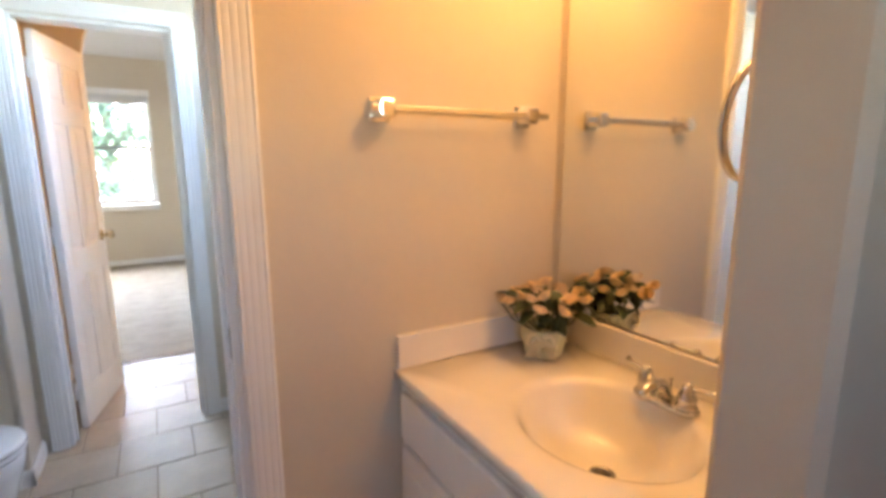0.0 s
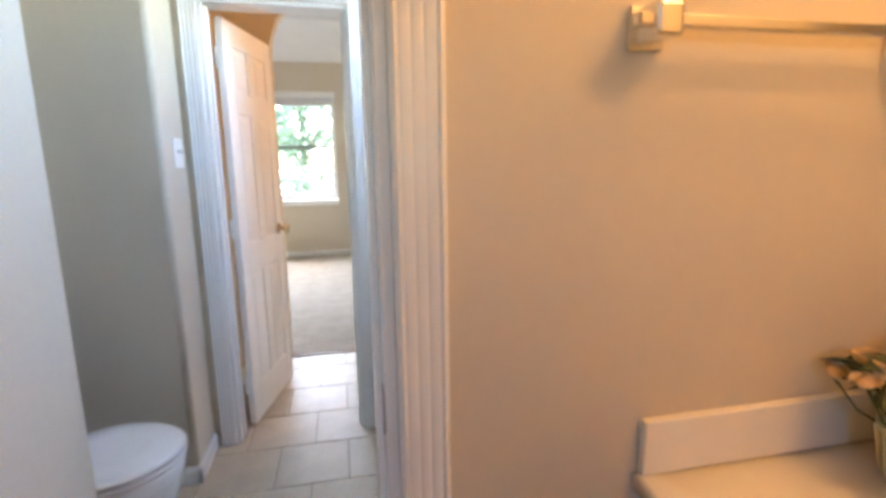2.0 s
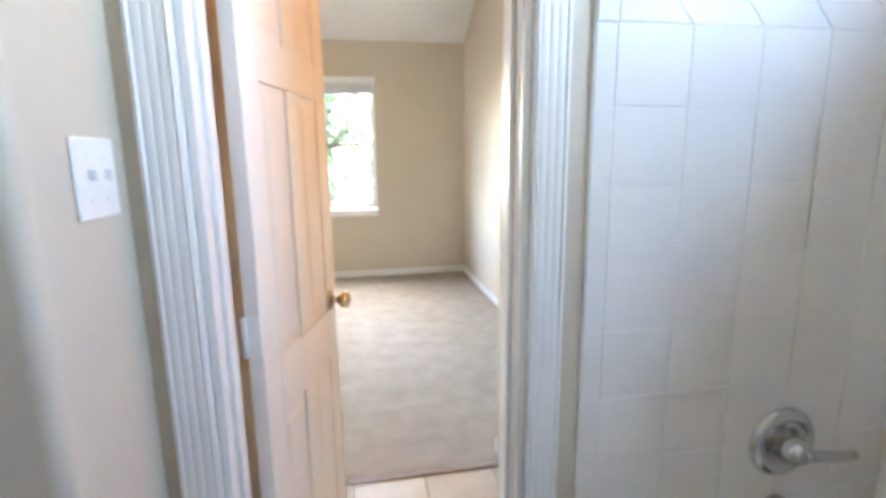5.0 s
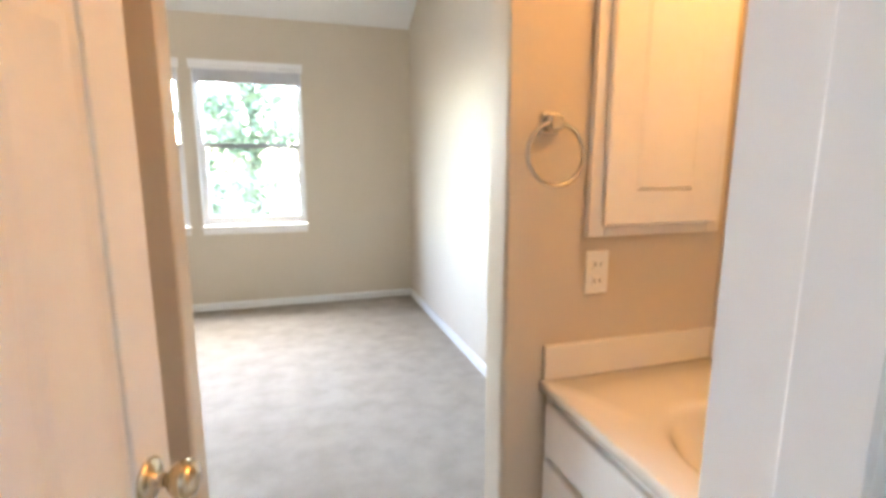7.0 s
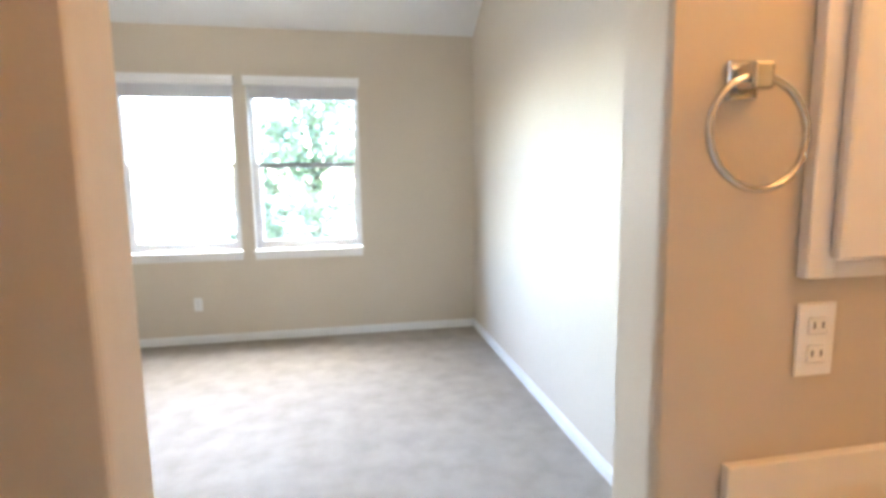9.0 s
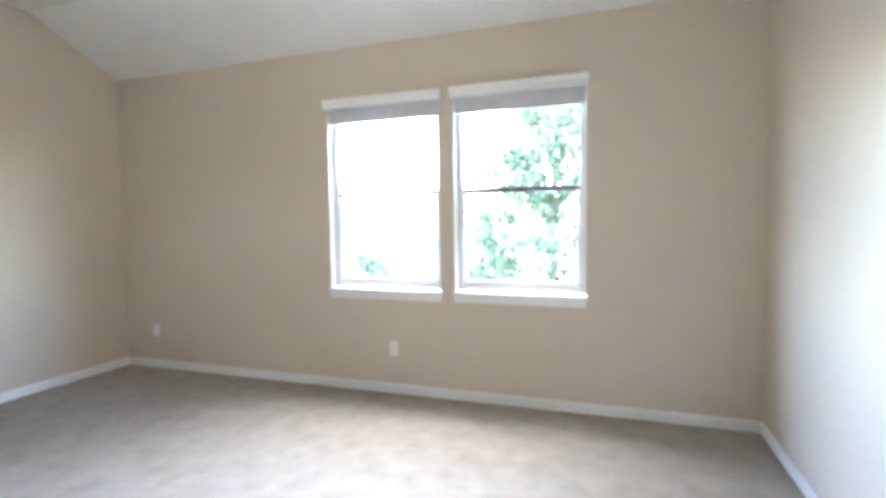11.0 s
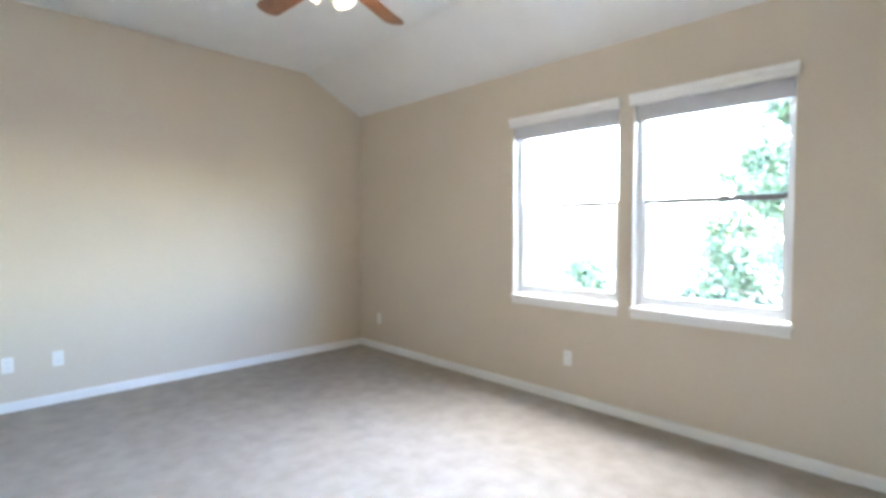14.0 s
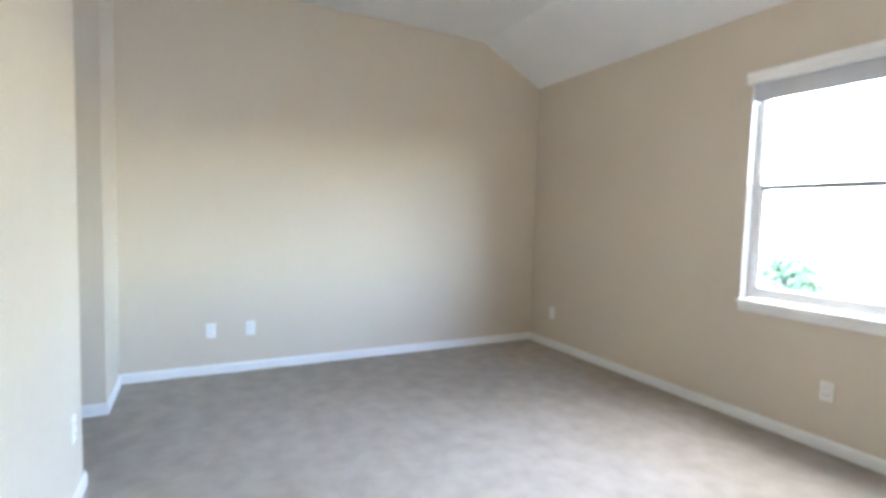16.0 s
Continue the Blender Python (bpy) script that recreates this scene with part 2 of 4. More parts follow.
# right wall with the high window over the tub
TW = (4.92, 5.95, 1.86, 2.42)
setting("wall_east", [(XR, XR + 0.2, 2.1, TW[0], -0.1, TOP), (XR, XR + 0.2, TW[1], 11.23, -0.1, TOP),
                      (XR, XR + 0.2, TW[0], TW[1], -0.1, TW[2]), (XR, XR + 0.2, TW[0], TW[1], TW[3], TOP)],
        PAINT, "beige painted wall with orange-peel texture", "wall")
# invented opening in the closing wall, lets daylight onto the vanity stub wall
SW = (-0.05, 0.25, 1.40, 1.90)
setting("wall_start", [(-0.84, SW[0], 2.1, 2.22, -0.1, BC), (SW[1], XR, 2.1, 2.22, -0.1, BC), (SW[0], SW[1], 2.1, 2.22, -0.1, SW[2]), (SW[0], SW[1], 2.1, 2.22, SW[3], BC)], PAINT, "plain beige painted wall", "wall")
setting("wall_start_side", [(-0.84, -0.72, 2.22, W2B, -0.1, BC)], PAINT, "plain beige painted wall", "wall")
setting("wall_vanity_end", [(1.085, XR, 3.61, 3.73, -0.1, BC)], PAINT, "beige painted stub wall beside the vanity", "wall", bevel=0.012)
setting("wall_first_door", [(-0.72, DOOR1[0], W1A, W1B, -0.1, BC), (DOOR1[1], XR, W1A, W1B, -0.1, BC),
                            (DOOR1[0], DOOR1[1], W1A, W1B, DOOR1[2], BC)], PAINT, "beige painted wall with a doorway", "wall")
setting("wall_toilet_near", [(-0.72, -0.05, 5.07, 5.19, -0.1, BC), (-0.17, -0.05, W1B, 5.07, -0.1, BC)], PAINT,
        "beige painted wall beside the toilet", "wall")
setting("wall_toilet_back", [(-0.72, -0.64, 5.19, 5.95, -0.1, BC)], PAINT, "beige painted wall behind the toilet", "wall")


def bullnose_wall(name, x0, x1, y0, y1, r, z1):
    """A wall end whose corner at x1, y0 is rounded."""
    bm = bmesh.new()
    prof = [(x0, y0)] + [(x1 - r + r * math.sin(a), y0 + r - r * math.cos(a)) for a in [i * math.pi / 12 for i in range(7)]] + [(x1, y1), (x0, y1)]
    lo = [bm.verts.new((x, y, -0.1)) for x, y in prof]
    hi = [bm.verts.new((x, y, z1)) for x, y in prof]
    n = len(prof)
    for i in range(n):
        f = bm.faces.new((lo[i], lo[(i + 1) % n], hi[(i + 1) % n], hi[i]))
        f.smooth = 0 < i < 7
    bm.faces.new(lo[::-1])
    bm.faces.new(hi)
    return solid(name, bm, PAINT, "beige painted wall with a rounded corner", "wall", kind="structure")


bullnose_wall("wall_toilet_far", -0.72, -0.045, 5.95, W2A, 0.022, BC)
setting("wall_second_door", [(-0.72, DOOR2[0], W2A, W2B, -0.1, BC), (DOOR2[1], XR, W2A, W2B, -0.1, BC),
                             (DOOR2[0], DOOR2[1], W2A, W2B, DOOR2[2], BC)], PAINT, "beige painted wall with a doorway", "wall")
setting("wall_vanity_west", [(-0.17, -0.05, W2B, W3A, -0.1, BC)], PAINT, "beige painted wall of the vanity room", "wall")


def arch_wall():
    """Wall between vanity room and bedroom, its opening with rounded upper corners."""
    bm = bmesh.new()
    a0, a1 = ARCH
    spring, top = 1.98, 2.36
    rx = 0.30
    curve = [(a0, spring)]
    for i in range(1, 9):
        a = i * math.pi / 16
        curve.append((a0 + rx * (1 - math.cos(a)), spring + (top - spring) * math.sin(a)))
    for i in range(8, 0, -1):
        a = i * math.pi / 16
        curve.append((a1 - rx * (1 - math.cos(a)), spring + (top - spring) * math.sin(a)))
    curve.append((a1, spring))
    outline = [(-2.13, -0.1), (a0, -0.1)] + curve + [(a1, -0.1), (XR, -0.1), (XR, TOP), (-2.13, TOP)]
    f0 = bm.faces.new([bm.verts.new((x, W3A, z)) for x, z in outline])
    f1 = bm.faces.new([bm.verts.new((x, W3B, z)) for x, z in outline][::-1])
    a, b = list(f0.verts), list(f1.verts)[::-1]
    n = len(a)
    for i in range(n):
        bm.faces.new((a[i], b[i], b[(i + 1) % n], a[(i + 1) % n]))
    edges = [e for e in bm.edges if all(abs(v.co.x - a1) < 1e-4 or abs(v.co.x - a0) < 1e-4 for v in e.verts)
             and abs(e.verts[0].co.y - e.verts[1].co.y) < 1e-5 and abs(e.verts[0].co.x - e.verts[1].co.x) < 1e-5]
    bmesh.ops.bevel(bm, geom=edges, offset=0.018, segments=4, profile=0.5, affect="EDGES")
    bmesh.ops.triangulate(bm, faces=[f for f in bm.faces if len(f.verts) > 8])
    return solid("wall_bedroom_south", bm, PAINT, "beige painted wall with a rounded drywall opening", "wall", kind="structure")


arch_wall()
setting("wall_west", [(XL - 0.12, XL, 7.21, YW + 0.15, -0.1, TOP)], PAINT, "beige painted bedroom wall", "wall")
setting("wall_jog", [(XL, -3.05, 7.21, 7.33, -0.1, TOP), (-3.17, -3.05, 5.5, 7.21, -0.1, TOP)], PAINT, "beige painted wall jog at the bedroom entrance", "wall")
setting("wall_entry", [(-2.13, -2.01, 5.5, W3A, -0.1, TOP), (-3.17, -2.01, 5.38, 5.5, -0.1, TOP)], PAINT, "beige painted entry wall", "wall")
wy0, wy1 = YW, YW + 0.15
setting("wall_north", [(XL, WIN[0][0], wy0, wy1, -0.1, TOP), (WIN[0][1], WIN[1][0], wy0, wy1, -0.1, TOP), (WIN[1][1], XR, wy0, wy1, -0.1, TOP)]
        + [(a, b, wy0, wy1, -0.1, WZ0) for a, b in WIN] + [(a, b, wy0, wy1, WZ1, TOP) for a, b in WIN],
        PAINT, "beige painted wall with two windows", "wall")

# ceilings and roof
setting("ceiling_bath", [(-0.84, XR + 0.2, 2.1, W3A, BC, BC + 0.1)], CEIL, "flat white bath ceiling", "ceiling")
bmc = bmesh.new()
add_box(bmc, XL - 0.12, XR + 0.2, 5.38, RIDGE, FLAT, FLAT + 0.1)
vs = [bmc.verts.new(p) for p in ((XL - 0.12, RIDGE, FLAT), (XR + 0.2, RIDGE, FLAT), (XR + 0.2, YW + 0.15, LOW - 0.076), (XL - 0.12, YW + 0.15, LOW - 0.076))]
vt = [bmc.verts.new(v.co + Vector((0, 0, 0.1))) for v in vs]
bmc.faces.new(vs)
bmc.faces.new(vt[::-1])
for i in range(4):
    bmc.faces.new((vs[i], vt[i], vt[(i + 1) % 4], vs[(i + 1) % 4]))
solid("ceiling_bedroom", bmc, CEIL, "white vaulted ceiling sloping down to the windows", "ceiling", kind="structure")
# slab added out of view to block sun and sky from above
setting("roof", [(-4.4, 2.4, 1.9, 11.6, 3.22, 3.3)], SIDING, "unseen flat roof slab that keeps sun and sky off the rooms", "roof")

# floors
floor_bath = setting("floor_bath", [(-0.84, XR, 2.1, 7.262, -0.1, -0.008)], GROUT, "grouted bed of the bathroom tile floor", "floor")


def carpet():
    nx, ny = 150, 110
    x0, x1, y0, y1 = XL, XR, 7.27, YW
    verts, faces = [], []
    for j in range(ny + 1):
        for i in range(nx + 1):
            x, y = x0 + (x1 - x0) * i / nx, y0 + (y1 - y0) * j / ny
            z = 0.004 * noise.fractal(Vector((x * 5, y * 5, 0)), 1.0, 2.0, 4)
            verts.append((x, y, z))
    for j in range(ny):
        for i in range(nx):
            a = j * (nx + 1) + i
            faces.append((a, a + 1, a + nx + 2, a + nx + 1))
    me = bpy.data.meshes.new("floor_bedroom")
    me.from_pydata(verts, [], faces)
    me.materials.append(CARPET)
    for p in me.polygons:
        p.use_smooth = True
    return tagged(new("floor_bedroom", me), "beige cut-pile carpet with footprints and vacuum marks", "carpet", kind="structure")


carpet()
setting("floor_base", [(XL - 0.1, XR + 0.1, 7.262, YW + 0.1, -0.12, -0.012), (-3.17, -2.0, 5.4, 7.262, -0.12, -0.004)], CARPET, "carpet bed under the bedroom", "floor")
setting("threshold", [(ARCH[0], ARCH[1], 7.25, 7.272, -0.01, 0.006)], STRIP, "thin brown strip where the tile meets the carpet", "trim")

# baseboards
BBH = 0.074


def baseboard(x0, y0, x1, y1, nx, ny, h=BBH, t=0.014):
    """A board along a wall from one point to another; nx, ny is the way it faces."""
    bm = bmesh.new()
    prof = [(0, 0), (t, 0), (t, h * 0.78), (t * 0.65, h * 0.9), (t * 0.45, h), (0, h)]
    a = [bm.verts.new((x0 + nx * d, y0 + ny * d, z)) for d, z in prof]
    b = [bm.verts.new((x1 + nx * d, y1 + ny * d, z)) for d, z in prof]
    n = len(prof)
    for i in range(n):
        bm.faces.new((a[i], a[(i + 1) % n], b[(i + 1) % n], b[i]))
    bm.faces.new(a[::-1])
    bm.faces.new(b)
    return solid("baseboard", bm, TRIM, "white painted baseboard along the wall", "baseboard", kind="structure")


baseboard(XL + 0.014, YW, XR - 0.014, YW, 0, -1)
baseboard(XL, 7.33, XL, YW, 1, 0)
baseboard(XR, W3B, XR, YW, -1, 0)
baseboard(XL + 0.014, 7.33, -3.05, 7.33, 0, 1)
baseboard(-3.05, 5.5, -3.05, 7.344, 1, 0)
baseboard(-2.144, W3B, ARCH[0], W3B, 0, 1)
baseboard(ARCH[1], W3B, XR - 0.014, W3B, 0, 1)
baseboard(-2.13, 5.5, -2.13, W3B, -1, 0)
baseboard(-0.045, 5.936, -0.045, W2A - 0.014, 1, 0)
baseboard(-0.64, 5.95, -0.031, 5.95, 0, -1)
baseboard(-0.05, W1B, -0.05, 5.19, 1, 0)
baseboard(0.738, W2A, 0.782, W2A, 0, -1)
baseboard(-0.64, 5.19, -0.64, 5.936, 1, 0)
baseboard(-0.05, W2B, -0.05, W3A, 1, 0)
baseboard(ARCH[1], W3A, 1.06, W3A, 0, -1)
baseboard(DOOR1[1] + 0.085, W1A, 1.03, W1A, 0, -1)


# ---------------------------------------------------------------- doors
def reeded_board(width, length, depth=0.018):
    """A casing board along z with three beads on its face (towards -y), x from 0."""
    prof = [(0, 0), (0, -depth * 0.75)]
    flat = 0.16 * width
    prof.append((flat * 0.6, -depth))
    bead = (width - 2 * flat) / 3
    for k in range(3):
        x0 = flat + k * bead
        prof.append((x0, -depth * 0.80))
        for a in (30, 60, 90, 120, 150):
            prof.append((x0 + bead / 2 - bead * 0.46 * math.cos(radians(a)), -depth * (0.80 + 0.11 * math.sin(radians(a)))))
    prof += [(width - flat, -depth * 0.80), (width - flat * 0.6, -depth), (width, -depth * 0.75), (width, 0)]
    bm = bmesh.new()
    a = [bm.verts.new((x, y, 0)) for x, y in prof]
    b = [bm.verts.new((x, y, length)) for x, y in prof]
    n = len(prof)
    for i in range(n):
        bm.faces.new((a[i], a[(i + 1) % n], b[(i + 1) % n], b[i]))
    bm.faces.new(a[::-1])
    bm.faces.new(b)
    return bm


def door_frame(name, x0, x1, top, ya, yb, width=0.072):
    root = thing(name, (0, 0, 0), "white painted door frame with reeded casing", "door frame", kind="structure")
    for side, y in ((1, ya), (-1, yb)):
        for x in (x0 - width - 0.004, x1 + 0.004):
            bm = reeded_board(width, top + 0.004)
            if side < 0:
                bmesh.ops.transform(bm, matrix=Matrix.Translation((width, 0, 0)) @ Matrix.Rotation(math.pi, 4, "Z"), verts=bm.verts)
            bmesh.ops.translate(bm, vec=(x, y, 0), verts=bm.verts)
            part("casing", bm, TRIM, root)
        bm = reeded_board(width, x1 - x0 + 2 * width + 0.008)
        m = Matrix.Translation((x0 - width - 0.004, y, top + 0.004 + width)) @ Matrix.Rotation(math.pi / 2, 4, "Y")
        if side < 0:
            m = Matrix.Translation((x1 + width + 0.004, y, top + 0.004 + width)) @ Matrix.Rotation(math.pi, 4, "Z") @ Matrix.Rotation(math.pi / 2, 4, "Y")
        bmesh.ops.transform(bm, matrix=m, verts=bm.verts)
        part("head_casing", bm, TRIM, root)
    part("jamb", box(x0 - 0.003, x0 + 0.014, ya - 0.003, yb + 0.003, 0, top, bevel=0.002), TRIM, root)
    part("jamb", box(x1 - 0.014, x1 + 0.003, ya - 0.003, yb + 0.003, 0, top, bevel=0.002), TRIM, root)
    part("head_jamb", box(x0 + 0.014, x1 - 0.014, ya - 0.003, yb + 0.003, top - 0.016, top, bevel=0.002), TRIM, root)
    mid = (ya + yb) / 2
    part("door_stop", box(x0 + 0.014, x0 + 0.025, mid - 0.02, mid + 0.015, 0, top - 0.016, bevel=0.002), TRIM, root)
    part("door_stop", box(x1 - 0.025, x1 - 0.014, mid - 0.02, mid + 0.015, 0, top - 0.016, bevel=0.002), TRIM, root)
    return root


frame_1 = door_frame("door_1", *DOOR1, W1A, W1B)
frame_2 = door_frame("door_2", *DOOR2, W2A, W2B)
part("strike_plate", box(DOOR1[1] - 0.0165, DOOR1[1] - 0.0142, W1A + 0.018, W1A + 0.046, 0.93, 1.0, bevel=0.0005), CHROME, frame_1, "small chrome strike plate")


def panel_door(width, height, at, rz):
    """A six-panel leaf: hinge edge at the origin, leaf along +x, thickness along y."""
    root = thing("panel_door", at, "white six-panel interior door standing ajar", "door", rz=rz)
    t = 0.018
    part("core", box(0.01, width - 0.01, -0.011, 0.011, 0.012, height - 0.01), DOORP, root)
    s = 0.085
    part("stile", box(0, s, -t, t, 0.01, height, bevel=0.002), DOORP, root)
    part("stile", box(width - s, width, -t, t, 0.01, height, bevel=0.002), DOORP, root)
    mid = width / 2
    rails = [(0.01, 0.20), (0.78, 0.93), (1.56, 1.66), (height - 0.11, height)]
    for z0, z1 in rails:
        part("rail", box(s, width - s, -t, t, z0, z1, bevel=0.002), DOORP, root)
    for (a, z0), (z1, b) in zip(rails, rails[1:]):
        part("mullion", box(mid - 0.04, mid + 0.04, -t, t, z0, z1, bevel=0.002), DOORP, root)
        for x0, x1 in ((s, mid - 0.04), (mid + 0.04, width - s)):
            bm = bmesh.new()
            for sgn in (-1, 1):
                loops = []
                for inset, d in ((0.008, 0.0105), (0.014, 0.0105), (0.035, 0.0165), (0.036, 0.0165)):
                    loops.append([bm.verts.new((x, sgn * d, z)) for x, z in ((x0 + inset, z0 + inset), (x1 - inset, z0 + inset), (x1 - inset, z1 - inset), (x0 + inset, z1 - inset))])
                for p, q in zip(loops, loops[1:]):
                    for i in range(4):
                        bm.faces.new((p[i], p[(i + 1) % 4], q[(i + 1) % 4], q[i]))
                bm.faces.new(loops[-1])
            part("panel", bm, DOORP, root)
    for sgn in (-1, 1):
        m = Matrix.Translation((width - 0.06, sgn * t, 0.956)) @ Matrix.Rotation(-sgn * math.pi / 2, 4, "X")
        part("door_knob", lathe([(0.031, 0), (0.032, 0.004), (0.026, 0.008), (0.011, 0.011), (0.010, 0.026), (0.018, 0.032), (0.026, 0.042),
                                 (0.027, 0.052), (0.021, 0.062), (0.008, 0.066)], m), NICKEL, root, "satin brass round door knob")
    part("latch_plate", box(width - 0.001, width + 0.0015, -0.012, 0.012, 0.926, 0.986, bevel=0.0005), NICKEL, root, "small brass latch plate")
    for z in (0.22, 1.02, 1.80):
        part("hinge", tube([(-0.006, t, z - 0.045), (-0.006, t, z + 0.045)], 0.007), TRIM, root, "painted butt hinge")
        part("hinge_leaf", box(-0.0025, 0.0, -0.016, t, z - 0.044, z + 0.044), TRIM, root)
    return root


panel_door(0.555, 1.97, (0.103, 6.372, 0.0), 76.5)


# ---------------------------------------------------------------- windows
def window(name, x0, x1):
    root = thing(name, (0, 0, 0), "white single-hung window with grey fabric shade and sill", "window", kind="structure")
    f, yb = 0.045, YW + 0.075
    z0, z1 = WZ0 + 0.012, WZ1
    for a in ((x0, x0 + f, z0, z1), (x1 - f, x1, z0, z1), (x0 + f, x1 - f, z0, z0 + f), (x0 + f, x1 - f, z1 - f, z1)):
        part("window_frame", box(a[0], a[1], yb, yb + 0.06, a[2], a[3], bevel=0.003), VINYL, root)
    zm = 1.55
    part("meeting_rail", box(x0 + f, x1 - f, yb + 0.008, yb + 0.045, zm - 0.023, zm + 0.018, bevel=0.003), SASHG, root, "grey meeting rail of the sashes")
    for a in ((x0 + f, x0 + f + 0.02, z0 + f, zm - 0.016), (x1 - f - 0.02, x1 - f, z0 + f, zm - 0.016)):
        part("sash_stile", box(a[0], a[1], yb + 0.006, yb + 0.034, a[2], a[3], bevel=0.002), VINYL, root)
    part("sash_rail", box(x0 + f + 0.02, x1 - f - 0.02, yb + 0.006, yb + 0.034, z0 + f, z0 + f + 0.03, bevel=0.002), VINYL, root)
    for za, zb, y in ((z0 + f, zm - 0.016, yb + 0.02), (zm + 0.012, z1 - f, yb + 0.04)):
        g = part("pane", box(x0 + f, x1 - f, y, y + 0.004, za, zb), GLASS, root)
        g.visible_shadow = False
    # painted drywall returns
    part("reveal", box(x0 - 0.001, x0 + 0.004, YW + 0.002, yb, WZ0, WZ1), TRIM, root)
    part("reveal", box(x1 - 0.004, x1 + 0.001, YW + 0.002, yb, WZ0, WZ1), TRIM, root)
    # stool and apron
    part("window_sill", box(x0 - 0.012, x1 + 0.012, YW - 0.028, yb, WZ0 - 0.016, WZ0 + 0.008, bevel=0.006, seg=2), TRIM, root)
    bm = bmesh.new()
    prof = [(0, 0), (-0.010, 0.004), (-0.014, 0.02), (-0.014, 0.042), (-0.018, 0.055), (0, 0.055)]
    ends = [[bm.verts.new((x, YW + d, WZ0 - 0.0715 + z)) for d, z in prof] for x in (x0, x1)]
    for i in range(len(prof)):
        j = (i + 1) % len(prof)
        bm.faces.new((ends[0][i], ends[0][j], ends[1][j], ends[1][i]))
    bm.faces.new(ends[0][::-1])
    bm.faces.new(ends[1])
    part("apron", bm, TRIM, root)
    portal(look(((x0 + x1) / 2, YW + 0.16, 1.5), ((x0 + x1) / 2, 0, 1.5)), x1 - x0, WZ1 - WZ0)
    return root


def shade(x0, x1):
    root = thing("window_shade", ((x0 + x1) / 2, YW, 2.1), "grey cellular shade drawn up under a white valance", "blind", group="window shades")
    w = (x1 - x0) / 2
    bm = bmesh.new()
    prof = [(-0.001, 0.11), (-0.040, 0.11), (-0.044, 0.114), (-0.044, 0.150), (-0.050, 0.160), (-0.056, 0.172), (-0.056, 0.182), (-0.001, 0.182)]
    ends = [[bm.verts.new((x, d, z)) for d, z in prof] for x in (-w - 0.014, w + 0.014)]
    for i in range(len(prof)):
        j = (i + 1) % len(prof)
        bm.faces.new((ends[0][i], ends[0][j], ends[1][j], ends[1][i]))
    bm.faces.new(ends[0][::-1])
    bm.faces.new(ends[1])
    part("valance", bm, TRIM, root, "white moulded valance")
    for k in range(7):
        z = 0.018 + k * 0.0165
        part("pleat", box(-w + 0.012, w - 0.012, 0.012, 0.052, z, z + 0.0155, bevel=0.005), SHADE, root)
    part("bottom_rail", box(-w + 0.012, w - 0.012, 0.014, 0.05, 0.002, 0.017, bevel=0.003), SHADE, root)
    return root


window("window_1", *WIN[0])
window("window_2", *WIN[1])
shade(*WIN[0])
shade(*WIN[1])


def tub_window():
    y0, y1, z0, z1 = TW
    root = thing("window_3", (0, 0, 0), "high white-framed window over the bathtub", "window", kind="structure")
    xa = XR + 0.12
    for a in ((y0, y0 + 0.04, z0, z1), (y1 - 0.04, y1, z0, z1), (y0 + 0.04, y1 - 0.04, z0, z0 + 0.04), (y0 + 0.04, y1 - 0.04, z1 - 0.04, z1)):
        part("window_frame", box(xa, xa + 0.06, a[0], a[1], a[2], a[3], bevel=0.003), VINYL, root)
    g = part("pane", box(xa + 0.02, xa + 0.025, y0 + 0.04, y1 - 0.04, z0 + 0.04, z1 - 0.04), GLASS, root)
    g.visible_shadow = False
    portal(look((XR + 0.21, (y0 + y1) / 2, (z0 + z1) / 2), (0, (y0 + y1) / 2, (z0 + z1) / 2)), y1 - y0, z1 - z0)


tub_window()


# added window out of view, only there to bring cool fill light in
def add_fill_window():
    x0, x1, z0, z1 = SW
    root = thing("fill_window", (0, 0, 0), "added fill window behind the camera that lights the stub wall", "window", kind="structure")
    for a in ((x0, x0 + 0.04, z0, z1), (x1 - 0.04, x1, z0, z1), (x0 + 0.04, x1 - 0.04, z0, z0 + 0.04), (x0 + 0.04, x1 - 0.04, z1 - 0.04, z1)):
        part("window_frame", box(a[0], a[1], 2.13, 2.19, a[2], a[3], bevel=0.003), VINYL, root)
    g = part("pane", box(x0 + 0.04, x1 - 0.04, 2.158, 2.162, z0 + 0.04, z1 - 0.04), GLASS, root)
    g.visible_shadow = False
    portal(look(((x0 + x1) / 2, 2.09, (z0 + z1) / 2), ((x0 + x1) / 2, 9, (z0 + z1) / 2)), x1 - x0, z1 - z0)


add_fill_window()


# ---------------------------------------------------------------- wall plates
def outlet(at, rz, group=""):
    """A duplex outlet whose plate faces -y before the turn."""
    root = thing("wall_outlet", at, "white duplex outlet plate on the beige wall", "outlet", group=group, rz=rz)
    part("plate", box(-0.035, 0.035, -0.006, 0, -0.058, 0.058, bevel=0.003), PLASTIC, root)
    for z in (-0.022, 0.022):
        part("socket", box(-0.017, 0.017, -0.0085, -0.005, z - 0.014, z + 0.014, bevel=0.003), PLASTIC, root)
        part("slot", box(-0.009, -0.0065, -0.0092, -0.008, z - 0.004, z + 0.006), DARK, root, "dark slot")
        part("slot", box(0.0065, 0.009, -0.0092, -0.008, z - 0.004, z + 0.006), DARK, root, "dark slot")
    return root


